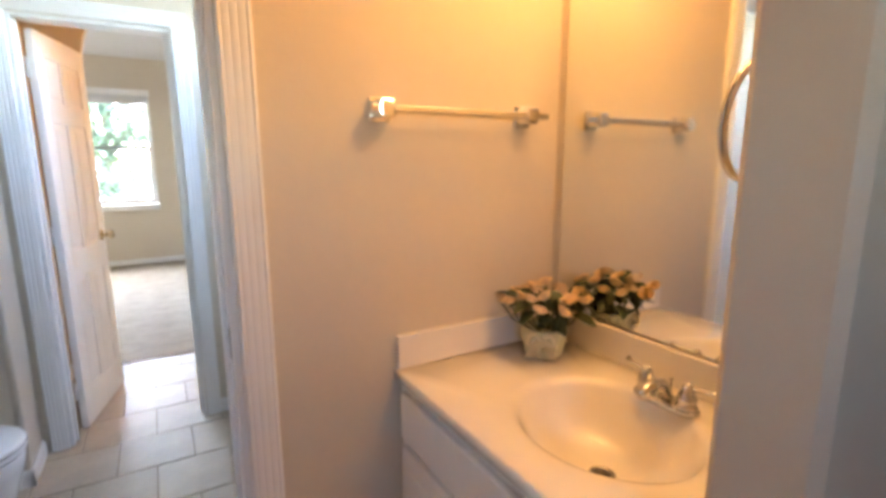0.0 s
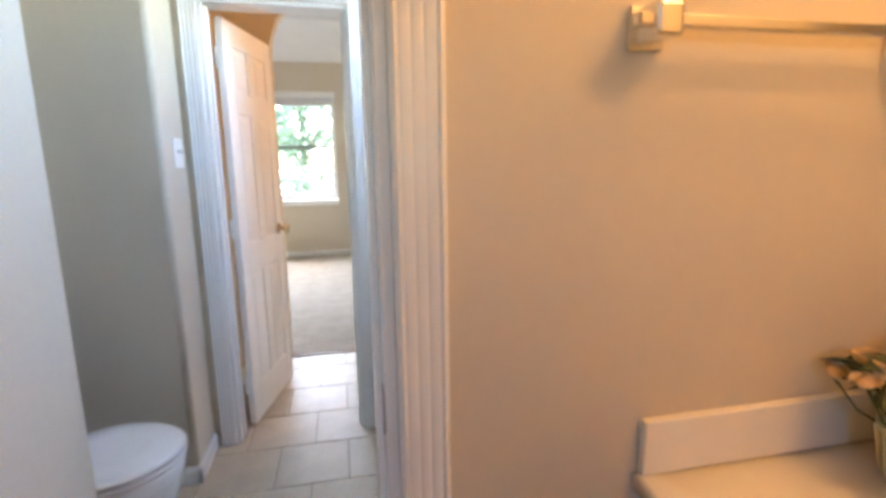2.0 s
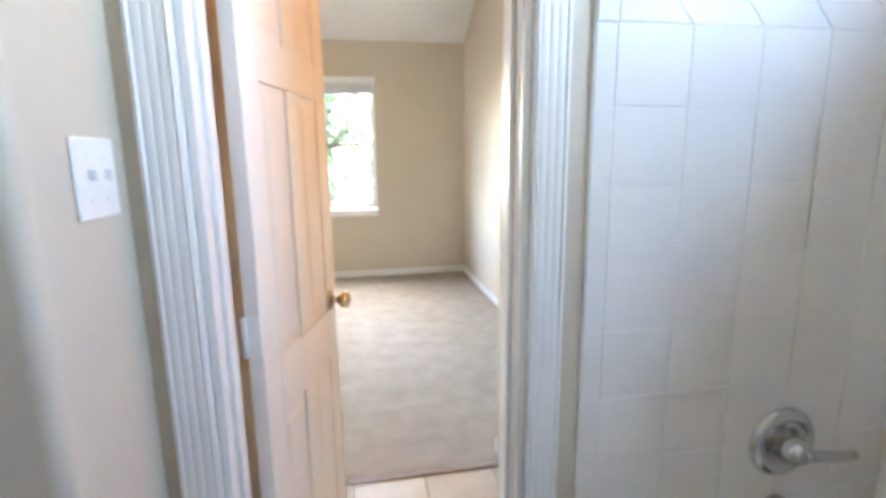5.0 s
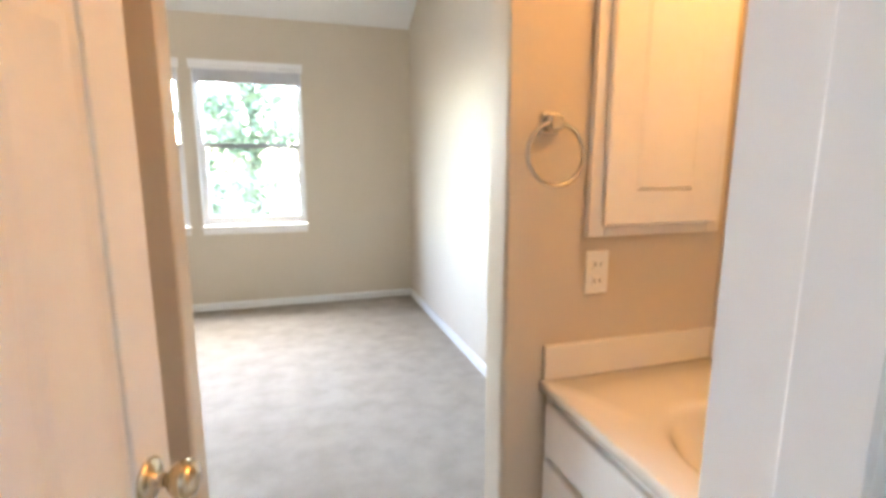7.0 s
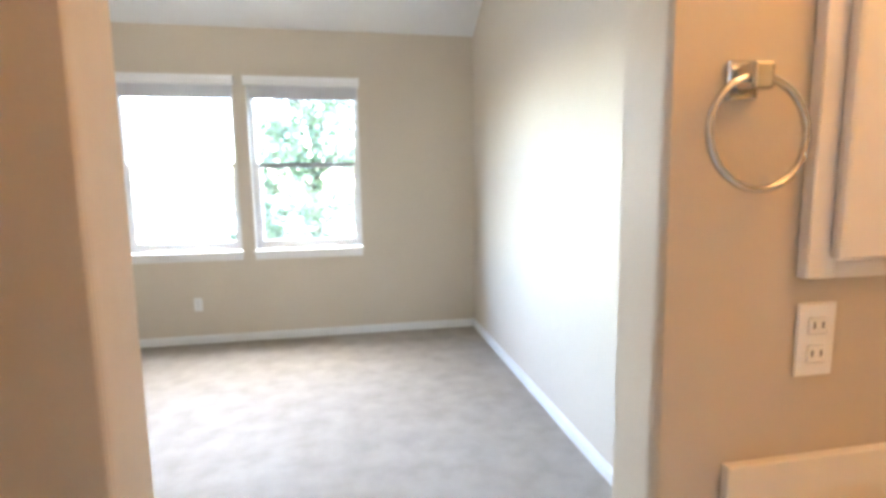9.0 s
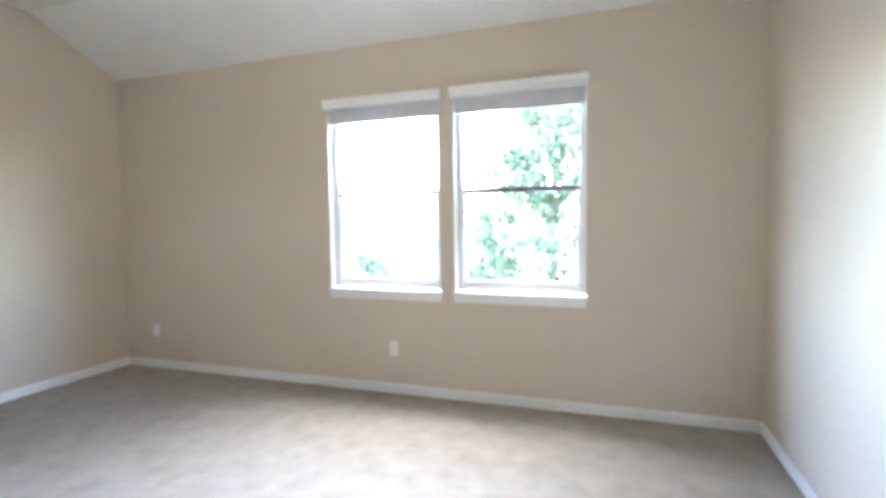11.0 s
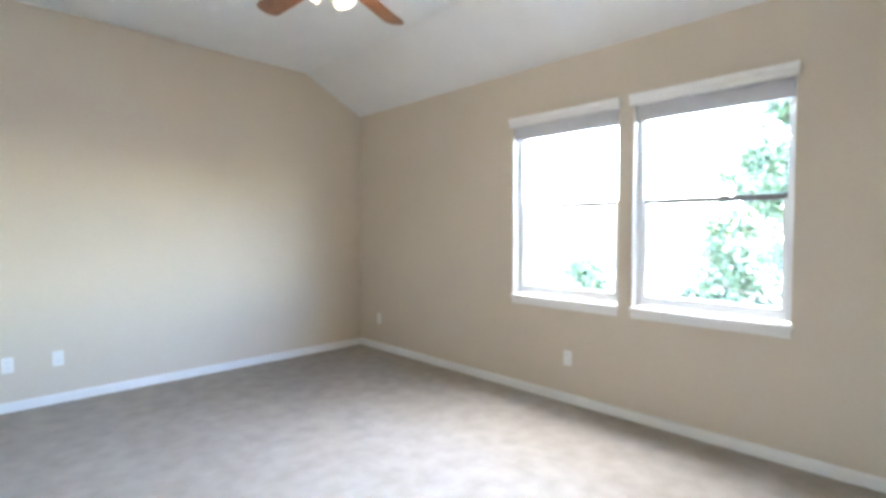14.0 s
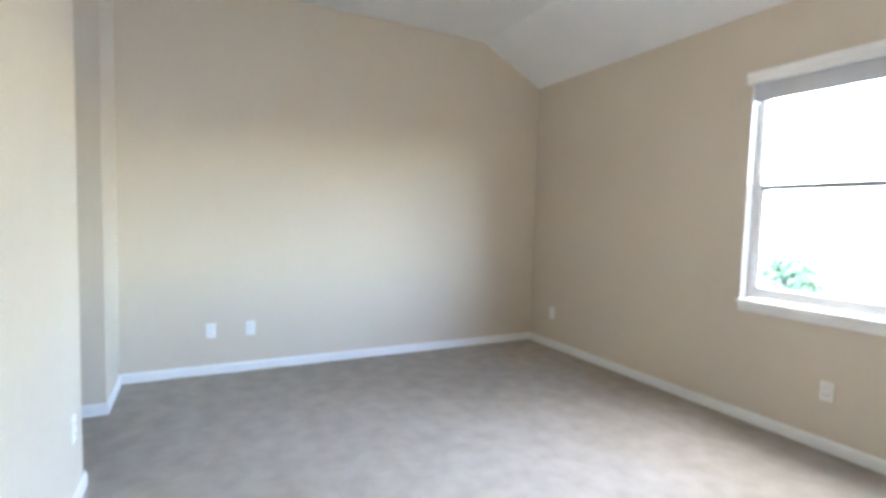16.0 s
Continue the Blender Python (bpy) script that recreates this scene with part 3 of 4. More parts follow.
outlet((-0.861, YW, 0.35), 0, "bedroom outlets")
outlet((-3.286, YW, 0.35), 0, "bedroom outlets")
outlet((XL, 7.94, 0.35), -90 + 180, "bedroom outlets")
outlet((XL, 8.235, 0.35), 90, "bedroom outlets")
outlet((-1.95, W3B, 0.35), 180, "bedroom outlets")
outlet((1.20, W3A, 1.10), 0)
root = thing("light_switch", (-0.045, 6.122, 1.372), "white double toggle switch plate beside the door frame", "switch", rz=90)
part("plate", box(-0.058, 0.058, -0.006, 0, -0.059, 0.059, bevel=0.003), PLASTIC, root)
for x in (-0.023, 0.023):
    part("toggle", box(x - 0.004, x + 0.004, -0.018, -0.004, -0.002, 0.014, bevel=0.002), PLASTIC, root)
    for z in (-0.032, 0.032):
        m = Matrix.Translation((x, -0.006, z)) @ Matrix.Rotation(math.pi / 2, 4, "X")
        part("screw", lathe([(0.003, 0), (0.003, 0.001), (0.001, 0.0014)], m, 8), PLASTIC, root)


# ---------------------------------------------------------------- vanities
def vanity_top(y0, y1, cs):
    """One-piece top with its bowl and splashes; the mirror wall is at XR."""
    x0, x1, z = 1.045, XR - 0.002, 0.82
    cy, cx = (y0 + y1) / 2, 1.33
    n = 96
    root = thing("countertop", ((x0 + x1) / 2, cy, z), "cream cultured marble vanity top with integral oval bowl", "countertop", group="vanity tops")
    off = Vector(((x0 + x1) / 2, cy, z))
    rings = [rect_ring(x0, x1, y0, y1, z - 0.032, n, 0.004), rect_ring(x0, x1, y0, y1, z - 0.028, n), rect_ring(x0, x1, y0, y1, z - 0.005, n),
             rect_ring(x0, x1, y0, y1, z, n, 0.006)]
    rx, ry = 0.185, 0.212
    for k, dz in ((1.12, 0.0), (1.06, -0.001), (1.0, -0.006), (0.95, -0.018), (0.88, -0.045), (0.77, -0.082), (0.60, -0.114), (0.36, -0.131), (0.12, -0.136)):
        rings.append(oval_ring(cx, cs, rx * k, ry * k, z + dz, n))
    rings = [[p - off for p in r] for r in rings]
    part("top", loft(rings, False, True), MARBLE, root)
    h = 0.095
    part("side_splash", box(x0 + 0.006 - off.x, x1 - off.x, y1 - 0.018 - off.y, y1 - 0.001 - off.y, 0.0005, h, bevel=0.003, seg=2), MARBLE, root)
    part("back_splash", box(x1 - 0.018 - off.x, x1 - off.x, y0 - off.y + 0.002, y1 - 0.018 - off.y, 0.0005, h, bevel=0.003, seg=2), MARBLE, root)
    part("drain", lathe([(0.030, 0), (0.030, 0.002), (0.024, 0.0035), (0.022, 0.0)], Matrix.Translation((cx - off.x, cs - cy, -0.135))), CHROME, root, "chrome drain ring")
    part("drain_stopper", lathe([(0.021, 0), (0.021, 0.003), (0.006, 0.005)], Matrix.Translation((cx - off.x, cs - cy, -0.134))), DARK, root, "dark drain stopper")
    return root


def vanity_cabinet(y0, y1):
    x0, x1, zt = 1.065, XR - 0.004, 0.785
    cy = (y0 + y1) / 2
    root = thing("vanity_cabinet", ((x0 + x1) / 2, cy, 0), "white painted vanity cabinet with false drawer and doors", "cabinet", group="vanity cabinets")
    ox, oy = (x0 + x1) / 2, cy
    part("body", box(x0 + 0.02 - ox, x1 - ox, y0 + 0.003 - oy, y1 - 0.003 - oy, 0.09, 0.66), CABP, root)
    part("toe_kick", box(x0 + 0.09 - ox, x1 - ox, y0 + 0.003 - oy, y1 - 0.003 - oy, 0.0, 0.09), CABP, root)
    fr = x0 - ox
    part("face_frame", box(fr, fr + 0.02, y0 + 0.003 - oy, y1 - 0.003 - oy, 0.09, zt, bevel=0.002), CABP, root)
    w = (y1 - y0)
    part("drawer_front", box(fr - 0.019, fr, -w / 2 + 0.03, w / 2 - 0.03, 0.63, 0.765, bevel=0.006, seg=2), CABP, root)
    for s in (-1, 1):
        a, b = sorted((s * 0.006, s * (w / 2 - 0.03)))
        d = part("cabinet_door", box(fr - 0.019, fr, a, b, 0.12, 0.605, bevel=0.006, seg=2), CABP, root)
        bm = bmesh.new()
        loops = []
        for inset, dx in ((0.05, -0.0185), (0.055, -0.0215), (0.08, -0.0225)):
            loops.append([bm.verts.new((fr + dx, y, z)) for y, z in ((a + inset, 0.12 + inset), (b - inset, 0.12 + inset), (b - inset, 0.605 - inset), (a + inset, 0.605 - inset))])
        for p, q in zip(loops, loops[1:]):
            for i in range(4):
                bm.faces.new((p[i], p[(i + 1) % 4], q[(i + 1) % 4], q[i]))
        bm.faces.new(loops[-1])
        part("raised_panel", bm, CABP, d)
    return root


def sink_faucet(y):
    root = thing("sink_faucet", (1.505, y, 0.82), "chrome two-handle centerset faucet on the vanity top", "faucet", group="sink faucets")
    part("base_plate", loft([oval_ring(0, 0, 0.028, 0.078, 0.0005, 40, 3.5), oval_ring(0, 0, 0.028, 0.078, 0.010, 40, 3.5), oval_ring(0, 0, 0.022, 0.072, 0.016, 40, 3.0)]), CHROME, root)
    for s in (-1, 1):
        m = Matrix.Translation((0, s * 0.052, 0.012))
        h = part("handle", lathe([(0.024, 0), (0.024, 0.006), (0.020, 0.012), (0.022, 0.022), (0.018, 0.034), (0.012, 0.042), (0.013, 0.050), (0.008, 0.056), (0.003, 0.060)], m), CHROME, root)
        part("lever", tube([(0, s * 0.052, 0.058), (0.004, s * 0.07, 0.062), (0.010, s * 0.098, 0.062), (0.013, s * 0.118, 0.066)], [0.006, 0.0045, 0.005, 0.008]), CHROME, h)
    pts = [(0, 0, 0.012), (-0.004, 0, 0.035), (-0.018, 0, 0.052), (-0.045, 0, 0.058), (-0.075, 0, 0.052), (-0.092, 0, 0.038)]
    part("spout", tube(pts, [0.017, 0.016, 0.014, 0.0125, 0.0115, 0.011], 14), CHROME, root)
    part("lift_rod", tube([(0.018, 0, 0.012), (0.018, 0, 0.052), (0.018, 0, 0.058)], [0.0025, 0.0025, 0.006]), CHROME, root)
    return root


def wall_mirror(y0, y1):
    root = thing("wall_mirror", (XR, (y0 + y1) / 2, 1.5), "frameless wall mirror above the vanity", "mirror", group="vanity mirrors")
    w = (y1 - y0) / 2
    part("mirror_glass", box(-0.0065, -0.0015, -w, w, -0.578, 0.48, bevel=0.0012), MIRROR, root)
    for y in (-w + 0.18, w - 0.18):
        part("clip", box(-0.014, -0.0015, y - 0.012, y + 0.012, -0.584, -0.572, bevel=0.002), CHROME, root, "small chrome mirror clip")
    return root


def vanity_light(y):
    root = thing("vanity_light", (XR, y, 2.2), "chrome vanity light bar with warm bulbs", "wall lamp", group="vanity lights")
    part("back_plate", box(-0.03, -0.001, -0.26, 0.26, -0.05, 0.05, bevel=0.004), CHROME, root)
    for dy in (-0.16, 0.16):
        part("socket", lathe([(0.03, 0.03), (0.028, 0.05), (0.02, 0.075)], Matrix.Rotation(-math.pi / 2, 4, "Y")), CHROME, root).location.y = dy
    return root


for y0, y1, cs in ((3.732, W1A, 4.085), (W2B + 0.002, W3A, 6.80)):
    vanity_cabinet(y0, y1)
    vanity_top(y0, y1, cs)
    sink_faucet(cs - 0.022)
    wall_mirror(y0 + 0.004, y1 - 0.036)
    vanity_light((y0 + y1) / 2)


# towel bar on the first door wall
def towel_bar():
    root = thing("towel_bar", (1.24, W1A, 1.50), "square chrome towel bar with clear acrylic rod", "towel bar")
    for x in (-0.222, 0.222):
        bm = bmesh.new()
        add_box(bm, x - 0.027, x + 0.027, -0.010, -0.0005, -0.030, 0.030, bevel=0.003)
        add_box(bm, x - 0.020, x + 0.020, -0.062, -0.008, -0.022, 0.022, bevel=0.006, seg=2)
        part("post", bm, BARM, root)
    part("rod", box(-0.262, 0.285, -0.055, -0.037, -0.009, 0.009, bevel=0.003), BARM, root)
    return root


towel_bar()


def towel_ring(at, rz):
    root = thing("towel_ring", at, "chrome towel ring on a square wall mount", "towel ring", group="towel rings", rz=rz)
    bm = bmesh.new()
    add_box(bm, -0.024, 0.024, -0.009, -0.0005, -0.027, 0.027, bevel=0.003)
    add_box(bm, -0.016, 0.016, -0.045, -0.008, -0.018, 0.018, bevel=0.005, seg=2)
    part("mount", bm, CHROME, root)
    pts = [(0.074 * math.sin(2 * math.pi * i / 40), -0.034 - 0.012 * (1 - math.cos(2 * math.pi * i / 40)) / 2, -0.074 + 0.074 * math.cos(2 * math.pi * i / 40)) for i in range(40)]
    part("ring", tube(pts, 0.0055, 10, True), CHROME, root)
    return root


towel_ring((1.044, W3A, 1.478), 0)
towel_ring((1.20, 3.73, 1.50), 180)


def medicine_cabinet():
    x0, x1, z0, z1, d = 1.157, 1.575, 1.198, 2.02, 0.022
    root = thing("wall_cabinet", ((x0 + x1) / 2, W3A, z0), "white raised-panel wall cabinet over the outlet", "cabinet")
    w, h = (x1 - x0) / 2, z1 - z0
    part("body", box(-w + 0.006, w - 0.006, -d + 0.012, -0.001, 0.004, h - 0.004), CABP, root)
    for a in ((-w, -w + 0.045, 0, h), (w - 0.045, w, 0, h), (-w + 0.045, w - 0.045, 0, 0.04), (-w + 0.045, w - 0.045, h - 0.04, h)):
        part("face_frame", box(a[0], a[1], -d, -d + 0.02, a[2], a[3], bevel=0.002), CABP, root)
    dx = w - 0.032
    door = part("cabinet_door", box(-dx, dx, -d - 0.019, -d - 0.001, 0.028, h - 0.03, bevel=0.007, seg=2), CABP, root)
    bm = bmesh.new()
    loops = []
    for inset, y in ((0.058, -0.0185), (0.064, -0.0125), (0.072, -0.0125), (0.10, -0.0225), (0.101, -0.0225)):
        loops.append([bm.verts.new((x, -d + y - 0.001, z)) for x, z in ((-dx + inset, 0.028 + inset), (dx - inset, 0.028 + inset), (dx - inset, h - 0.03 - inset), (-dx + inset, h - 0.03 - inset))])
    for p, q in zip(loops, loops[1:]):
        for i in range(4):
            bm.faces.new((p[i], p[(i + 1) % 4], q[(i + 1) % 4], q[i]))
    bm.faces.new(loops[-1])
    part("raised_panel", bm, CABP, door)
    return root


medicine_cabinet()


# ---------------------------------------------------------------- bath
def bathtub():
    x0, x1, y0, y1, z = 0.86, XR - 0.012, W1B + 0.012, W2A - 0.012, 0.37
    cx, cy = (x0 + x1) / 2 + 0.0, (y0 + y1) / 2
    n = 96
    root = thing("bathtub", (cx, cy, 0), "white enamel alcove bathtub with flat apron", "bathtub")
    off = Vector((cx, cy, 0))
    rx, ry = (x1 - x0) / 2 - 0.068, (y1 - y0) / 2 - 0.08
    rings = [rect_ring(x0, x1, y0, y1, z - 0.05, n, 0.010), rect_ring(x0, x1, y0, y1, z - 0.045, n, 0.0), rect_ring(x0, x1, y0, y1, z - 0.008, n, 0.0), rect_ring(x0, x1, y0, y1, z, n, 0.010)]
    for k, dz in ((1.03, 0.0), (1.0, -0.004), (0.975, -0.018), (0.95, -0.06), (0.92, -0.14), (0.89, -0.22), (0.84, -0.275), (0.74, -0.305), (0.5, -0.315)):
        rings.append(oval_ring(cx, cy, rx * k, ry * (0.3 + 0.7 * k), z + dz, n, 4.0))
    part("basin", loft([[p - off for p in r] for r in rings], False, True), ENAMEL, root)
    part("apron", box(x0 + 0.012 - cx, x0 + 0.04 - cx, y0 - cy, y1 - cy, 0.0, z - 0.046, bevel=0.004), ENAMEL, root)
    part("support", box(x0 + 0.05 - cx, x1 - cx - 0.01, y0 - cy + 0.02, y0 - cy + 0.06, 0.0, z - 0.06), ENAMEL, root)
    m = Matrix.Translation((1.285 - cx, y1 - cy - 0.150, 0.305)) @ Matrix.Rotation(math.pi / 2 - 0.1, 4, "X")
    part("overflow_plate", lathe([(0.036, -0.045), (0.036, 0.002), (0.031, 0.008), (0.010, 0.009), (0.006, 0.006)], m), CHROME, root, "round chrome overflow plate")
    return root


bathtub()


def tub_valve():
    root = thing("tub_valve", (1.30, W2A - 0.010, 0.725), "chrome single-lever tub valve on round plate", "faucet")
    m = Matrix.Rotation(math.pi / 2, 4, "X")
    part("escutcheon", lathe([(0.086, 0), (0.086, 0.004), (0.078, 0.013), (0.055, 0.017), (0.050, 0.012), (0.036, 0.013)], m, 40), CHROME, root)
    part("hub", lathe([(0.032, 0.010), (0.032, 0.035), (0.026, 0.05), (0.024, 0.062), (0.014, 0.068)], m), CHROME, root)
    part("lever", tube([(0.0, -0.06, 0), (0.035, -0.064, -0.004), (0.08, -0.07, -0.006), (0.125, -0.074, -0.004)], [0.015, 0.012, 0.012, 0.010]), CHROME, root)
    return root


def tub_spout():
    root = thing("tub_spout", (1.30, W2A - 0.010, 0.555), "chrome tub spout below the valve", "faucet")
    part("collar", lathe([(0.030, 0), (0.030, 0.010), (0.026, 0.014)], Matrix.Rotation(math.pi / 2, 4, "X")), CHROME, root)
    part("spout", tube([(0, -0.008, 0), (0, -0.04, 0.001), (0, -0.085, -0.006), (0, -0.118, -0.024), (0, -0.13, -0.046)], [0.026, 0.027, 0.026, 0.022, 0.018], 18), CHROME, root)
    return root


tub_valve()
tub_spout()


def soap_dish():
    root = thing("soap_dish", (XR - 0.010, 5.50, 0.56), "white ceramic soap dish set in the tile", "soap dish")
    part("plate", box(-0.012, 0, -0.08, 0.08, -0.055, 0.055, bevel=0.005, seg=2), CHINA, root)
    n = 40
    rings = [oval_ring(-0.03, 0, 0.022, 0.055, -0.045, n), oval_ring(-0.045, 0, 0.045, 0.072, -0.03, n, 2.6), oval_ring(-0.048, 0, 0.05, 0.078, -0.008, n, 2.8), oval_ring(-0.048, 0, 0.045, 0.073, -0.006, n, 2.8), oval_ring(-0.046, 0, 0.036, 0.062, -0.022, n, 2.6)]
    part("tray", loft(rings), CHINA, root)
    return root


soap_dish()


def toilet():
    y = 5.53
    root = thing("toilet", (-0.230, y, 0), "white two-piece toilet with closed lid", "toilet")
    n = 48
    # bowl along +x, widest behind the front tip
    def egg(cx, rx, ry, z):
        return [Vector((cx + rx * math.cos(2 * math.pi * i / n) * (1.0 if math.cos(2 * math.pi * i / n) > 0 else 0.82), ry * math.sin(2 * math.pi * i / n), z)) for i in range(n)]
    part("bowl", loft([egg(0.02, 0.20, 0.10, 0.0), egg(0.02, 0.19, 0.095, 0.03), egg(0.03, 0.165, 0.085, 0.12), egg(0.05, 0.19, 0.13, 0.22), egg(0.055, 0.215, 0.172, 0.32), egg(0.055, 0.222, 0.182, 0.365), egg(0.055, 0.215, 0.175, 0.376)]), CHINA, root)
    part("seat", loft([egg(0.055, 0.222, 0.182, 0.378), egg(0.055, 0.228, 0.187, 0.384), egg(0.055, 0.228, 0.187, 0.392), egg(0.055, 0.220, 0.180, 0.397)]), CHINA, root)
    part("lid", loft([egg(0.055, 0.224, 0.184, 0.401), egg(0.055, 0.230, 0.189, 0.406), egg(0.055, 0.229, 0.188, 0.416), egg(0.055, 0.215, 0.175, 0.424), egg(0.055, 0.12, 0.10, 0.428)]), CHINA, root)
    for s in (-1, 1):
        part("seat_hinge", box(-0.15, -0.115, s * 0.07 - 0.02, s * 0.07 + 0.02, 0.378, 0.412, bevel=0.006, seg=2), CHINA, root)
    part("deck", box(-0.36, -0.09, -0.10, 0.10, 0.22, 0.376, bevel=0.02, seg=3), CHINA, root)
    rings = [rect_ring(-0.385, -0.185, -0.185, 0.185, 0.377, n, 0.02), rect_ring(-0.388, -0.178, -0.20, 0.20, 0.42, n, 0.0), rect_ring(-0.388, -0.172, -0.21, 0.21, 0.70, n, 0.0)]
    part("tank", loft(rings, smooth=False), CHINA, root)
    part("tank_lid", box(-0.394, -0.160, -0.222, 0.222, 0.701, 0.738, bevel=0.012, seg=3), CHINA, root)
    m = Matrix.Translation((-0.172, -0.15, 0.64)) @ Matrix.Rotation(math.pi / 2, 4, "Y")
    part("flush_lever", lathe([(0.014, 0), (0.014, 0.008), (0.008, 0.014)], m), CHROME, root, "chrome flush lever")
    return root


toilet()


# ---------------------------------------------------------------- plants
def leaf_bm(length, width, bend=0.25):
    bm = bmesh.new()
    n = 6
    rows = []
    for i in range(n + 1):
        u = i / n
        w = width * math.sin(math.pi * min(1, u * 0.95 + 0.03)) ** 0.8 / 2
        z = -bend * length * u * u
        rows.append([bm.verts.new((length * u, -w, z + w * 0.35)), bm.verts.new((length * u, 0, z)), bm.verts.new((length * u, w, z + w * 0.35))])
    for a, b in zip(rows, rows[1:]):
        for k in range(2):
            f = bm.faces.new((a[k], a[k + 1], b[k + 1], b[k]))
            f.smooth = True
    return bm


def rose_bm(r):
    """A full rosette: rings of cupped petals, the outer ones lower and more open."""
    bm = bmesh.new()
    rng = random.Random(4)
    rings = ((3, 0.22, 1.00, 62, 0.02), (4, 0.42, 0.96, 56, 0.08), (5, 0.64, 0.86, 48, 0.10), (6, 0.88, 0.70, 42, 0.14))
    for ring, (count, radius, high, half, flare) in enumerate(rings):
        for k in range(count):
            a = 2 * math.pi * (k + 0.45 * ring) / count + rng.uniform(-0.12, 0.12)
            lift = rng.uniform(0.92, 1.06)
            rows = []
            for i in range(5):
                u = i / 4
                row = []
                for j in range(5):
                    v = j / 2 - 1
                    turn = a + v * radians(half) * (0.55 + 0.45 * u)
                    out = r * (radius * (0.30 + 0.70 * u ** 0.6) + flare * u ** 3 * (1 - 0.4 * v * v))
                    up = r * high * lift * u * (1 - 0.22 * v * v) - r * 0.10 * flare * u ** 4
                    row.append(bm.verts.new((out * math.cos(turn), out * math.sin(turn), up)))
                rows.append(row)
            for p, q in zip(rows, rows[1:]):
                for j in range(4):
                    f = bm.faces.new((p[j], p[j + 1], q[j + 1], q[j]))
                    f.smooth = True
    return bm


def flower_pot(at):
    root = thing("rose_plant", at, "potted peach roses with dark leaves in bow-tied pot", "potted plant", rz=42)
    rng = random.Random(11)
    prof = [(0.045, 0.0), (0.050, 0.004), (0.062, 0.075), (0.066, 0.080), (0.066, 0.088), (0.060, 0.088), (0.055, 0.07), (0.02, 0.068)]
    part("pot", lathe(prof, seg=32), POT, root)
    for k in range(18):
        a = 2 * math.pi * k / 18
        part("pot_rib", tube([(0.050 * math.cos(a), 0.050 * math.sin(a), 0.006), (0.0635 * math.cos(a), 0.0635 * math.sin(a), 0.076)], 0.0042, 6), POT, root)
    # bow on the side that faces the room
    for s in (-1, 1):
        loop = [(-0.062 - 0.012 * math.sin(math.pi * u), s * 0.038 * math.sin(math.pi * u / 1.0 * 0.9) if u < 0.6 else s * 0.038 * math.sin(math.pi * u * 0.9), 0.066 + 0.016 * math.sin(2 * math.pi * u)) for u in [i / 12 for i in range(13)]]
        part("bow_loop", tube(loop, 0.006, 8), RIBBON, root)
        bm = bmesh.new()
        rows = [[bm.verts.new((-0.066 + 0.006 * u, s * (0.004 + 0.030 * u) + d, 0.064 - 0.055 * u)) for d in (-0.013, 0.013)] for u in (0, 0.33, 0.66, 1.0)]
        for p, q in zip(rows, rows[1:]):
            bm.faces.new((p[0], p[1], q[1], q[0]))
        bmesh.ops.solidify(bm, geom=bm.faces[:], thickness=0.0015)
        part("bow_tail", bm, RIBBON, root)
    part("bow_knot", lathe([(0.004, -0.008), (0.010, -0.004), (0.010, 0.004), (0.004, 0.008)], Matrix.Translation((-0.068, 0, 0.066))), RIBBON, root)
    leaf_me = mesh_of("leaf", leaf_bm(0.085, 0.05), LEAF)
    rose_me = mesh_of("rose", rose_bm(0.034), ROSE)
    for k in range(70):
        a = rng.uniform(0, 2 * math.pi)
        rr = rng.uniform(0.01, 0.085)
        z = rng.uniform(0.135, 0.195) - rr * 0.25
        ob = new("leaf", leaf_me)
        ob.parent = root
        s = rng.uniform(0.45, 0.8)
        ob.matrix_basis = pose(rr * math.cos(a), rr * math.sin(a), z, rng.uniform(-30, 30), rng.uniform(-35, 40), math.degrees(a) + rng.uniform(-50, 50)) @ Matrix.Diagonal((s, s, s, 1))
    for k in range(20):
        a = 2 * math.pi * k * 0.382
        rr = 0.13 * math.sqrt((k + 0.5) / 20)
        z = 0.205 - rr * 0.45 + rng.uniform(-0.015, 0.015)
        p = Vector((rr * math.cos(a), rr * math.sin(a), z))
        part("stem", tube([(p.x * 0.25, p.y * 0.25, 0.07), (p.x * 0.7, p.y * 0.7, z * 0.65), (p.x, p.y, z)], 0.002, 6), STEM, root)
        ob = new("rose", rose_me)
        ob.parent = root
        s = rng.uniform(0.60, 0.76)
        ob.matrix_basis = Matrix.Translation(p) @ pose(0, 0, 0, rng.uniform(-15, 15) - 28 * math.sin(a), 28 * math.cos(a) + rng.uniform(-15, 15), rng.uniform(0, 360)) @ Matrix.Diagonal((s, s, s, 1))
    return root


flower_pot((1.462, 4.43, 0.8205))


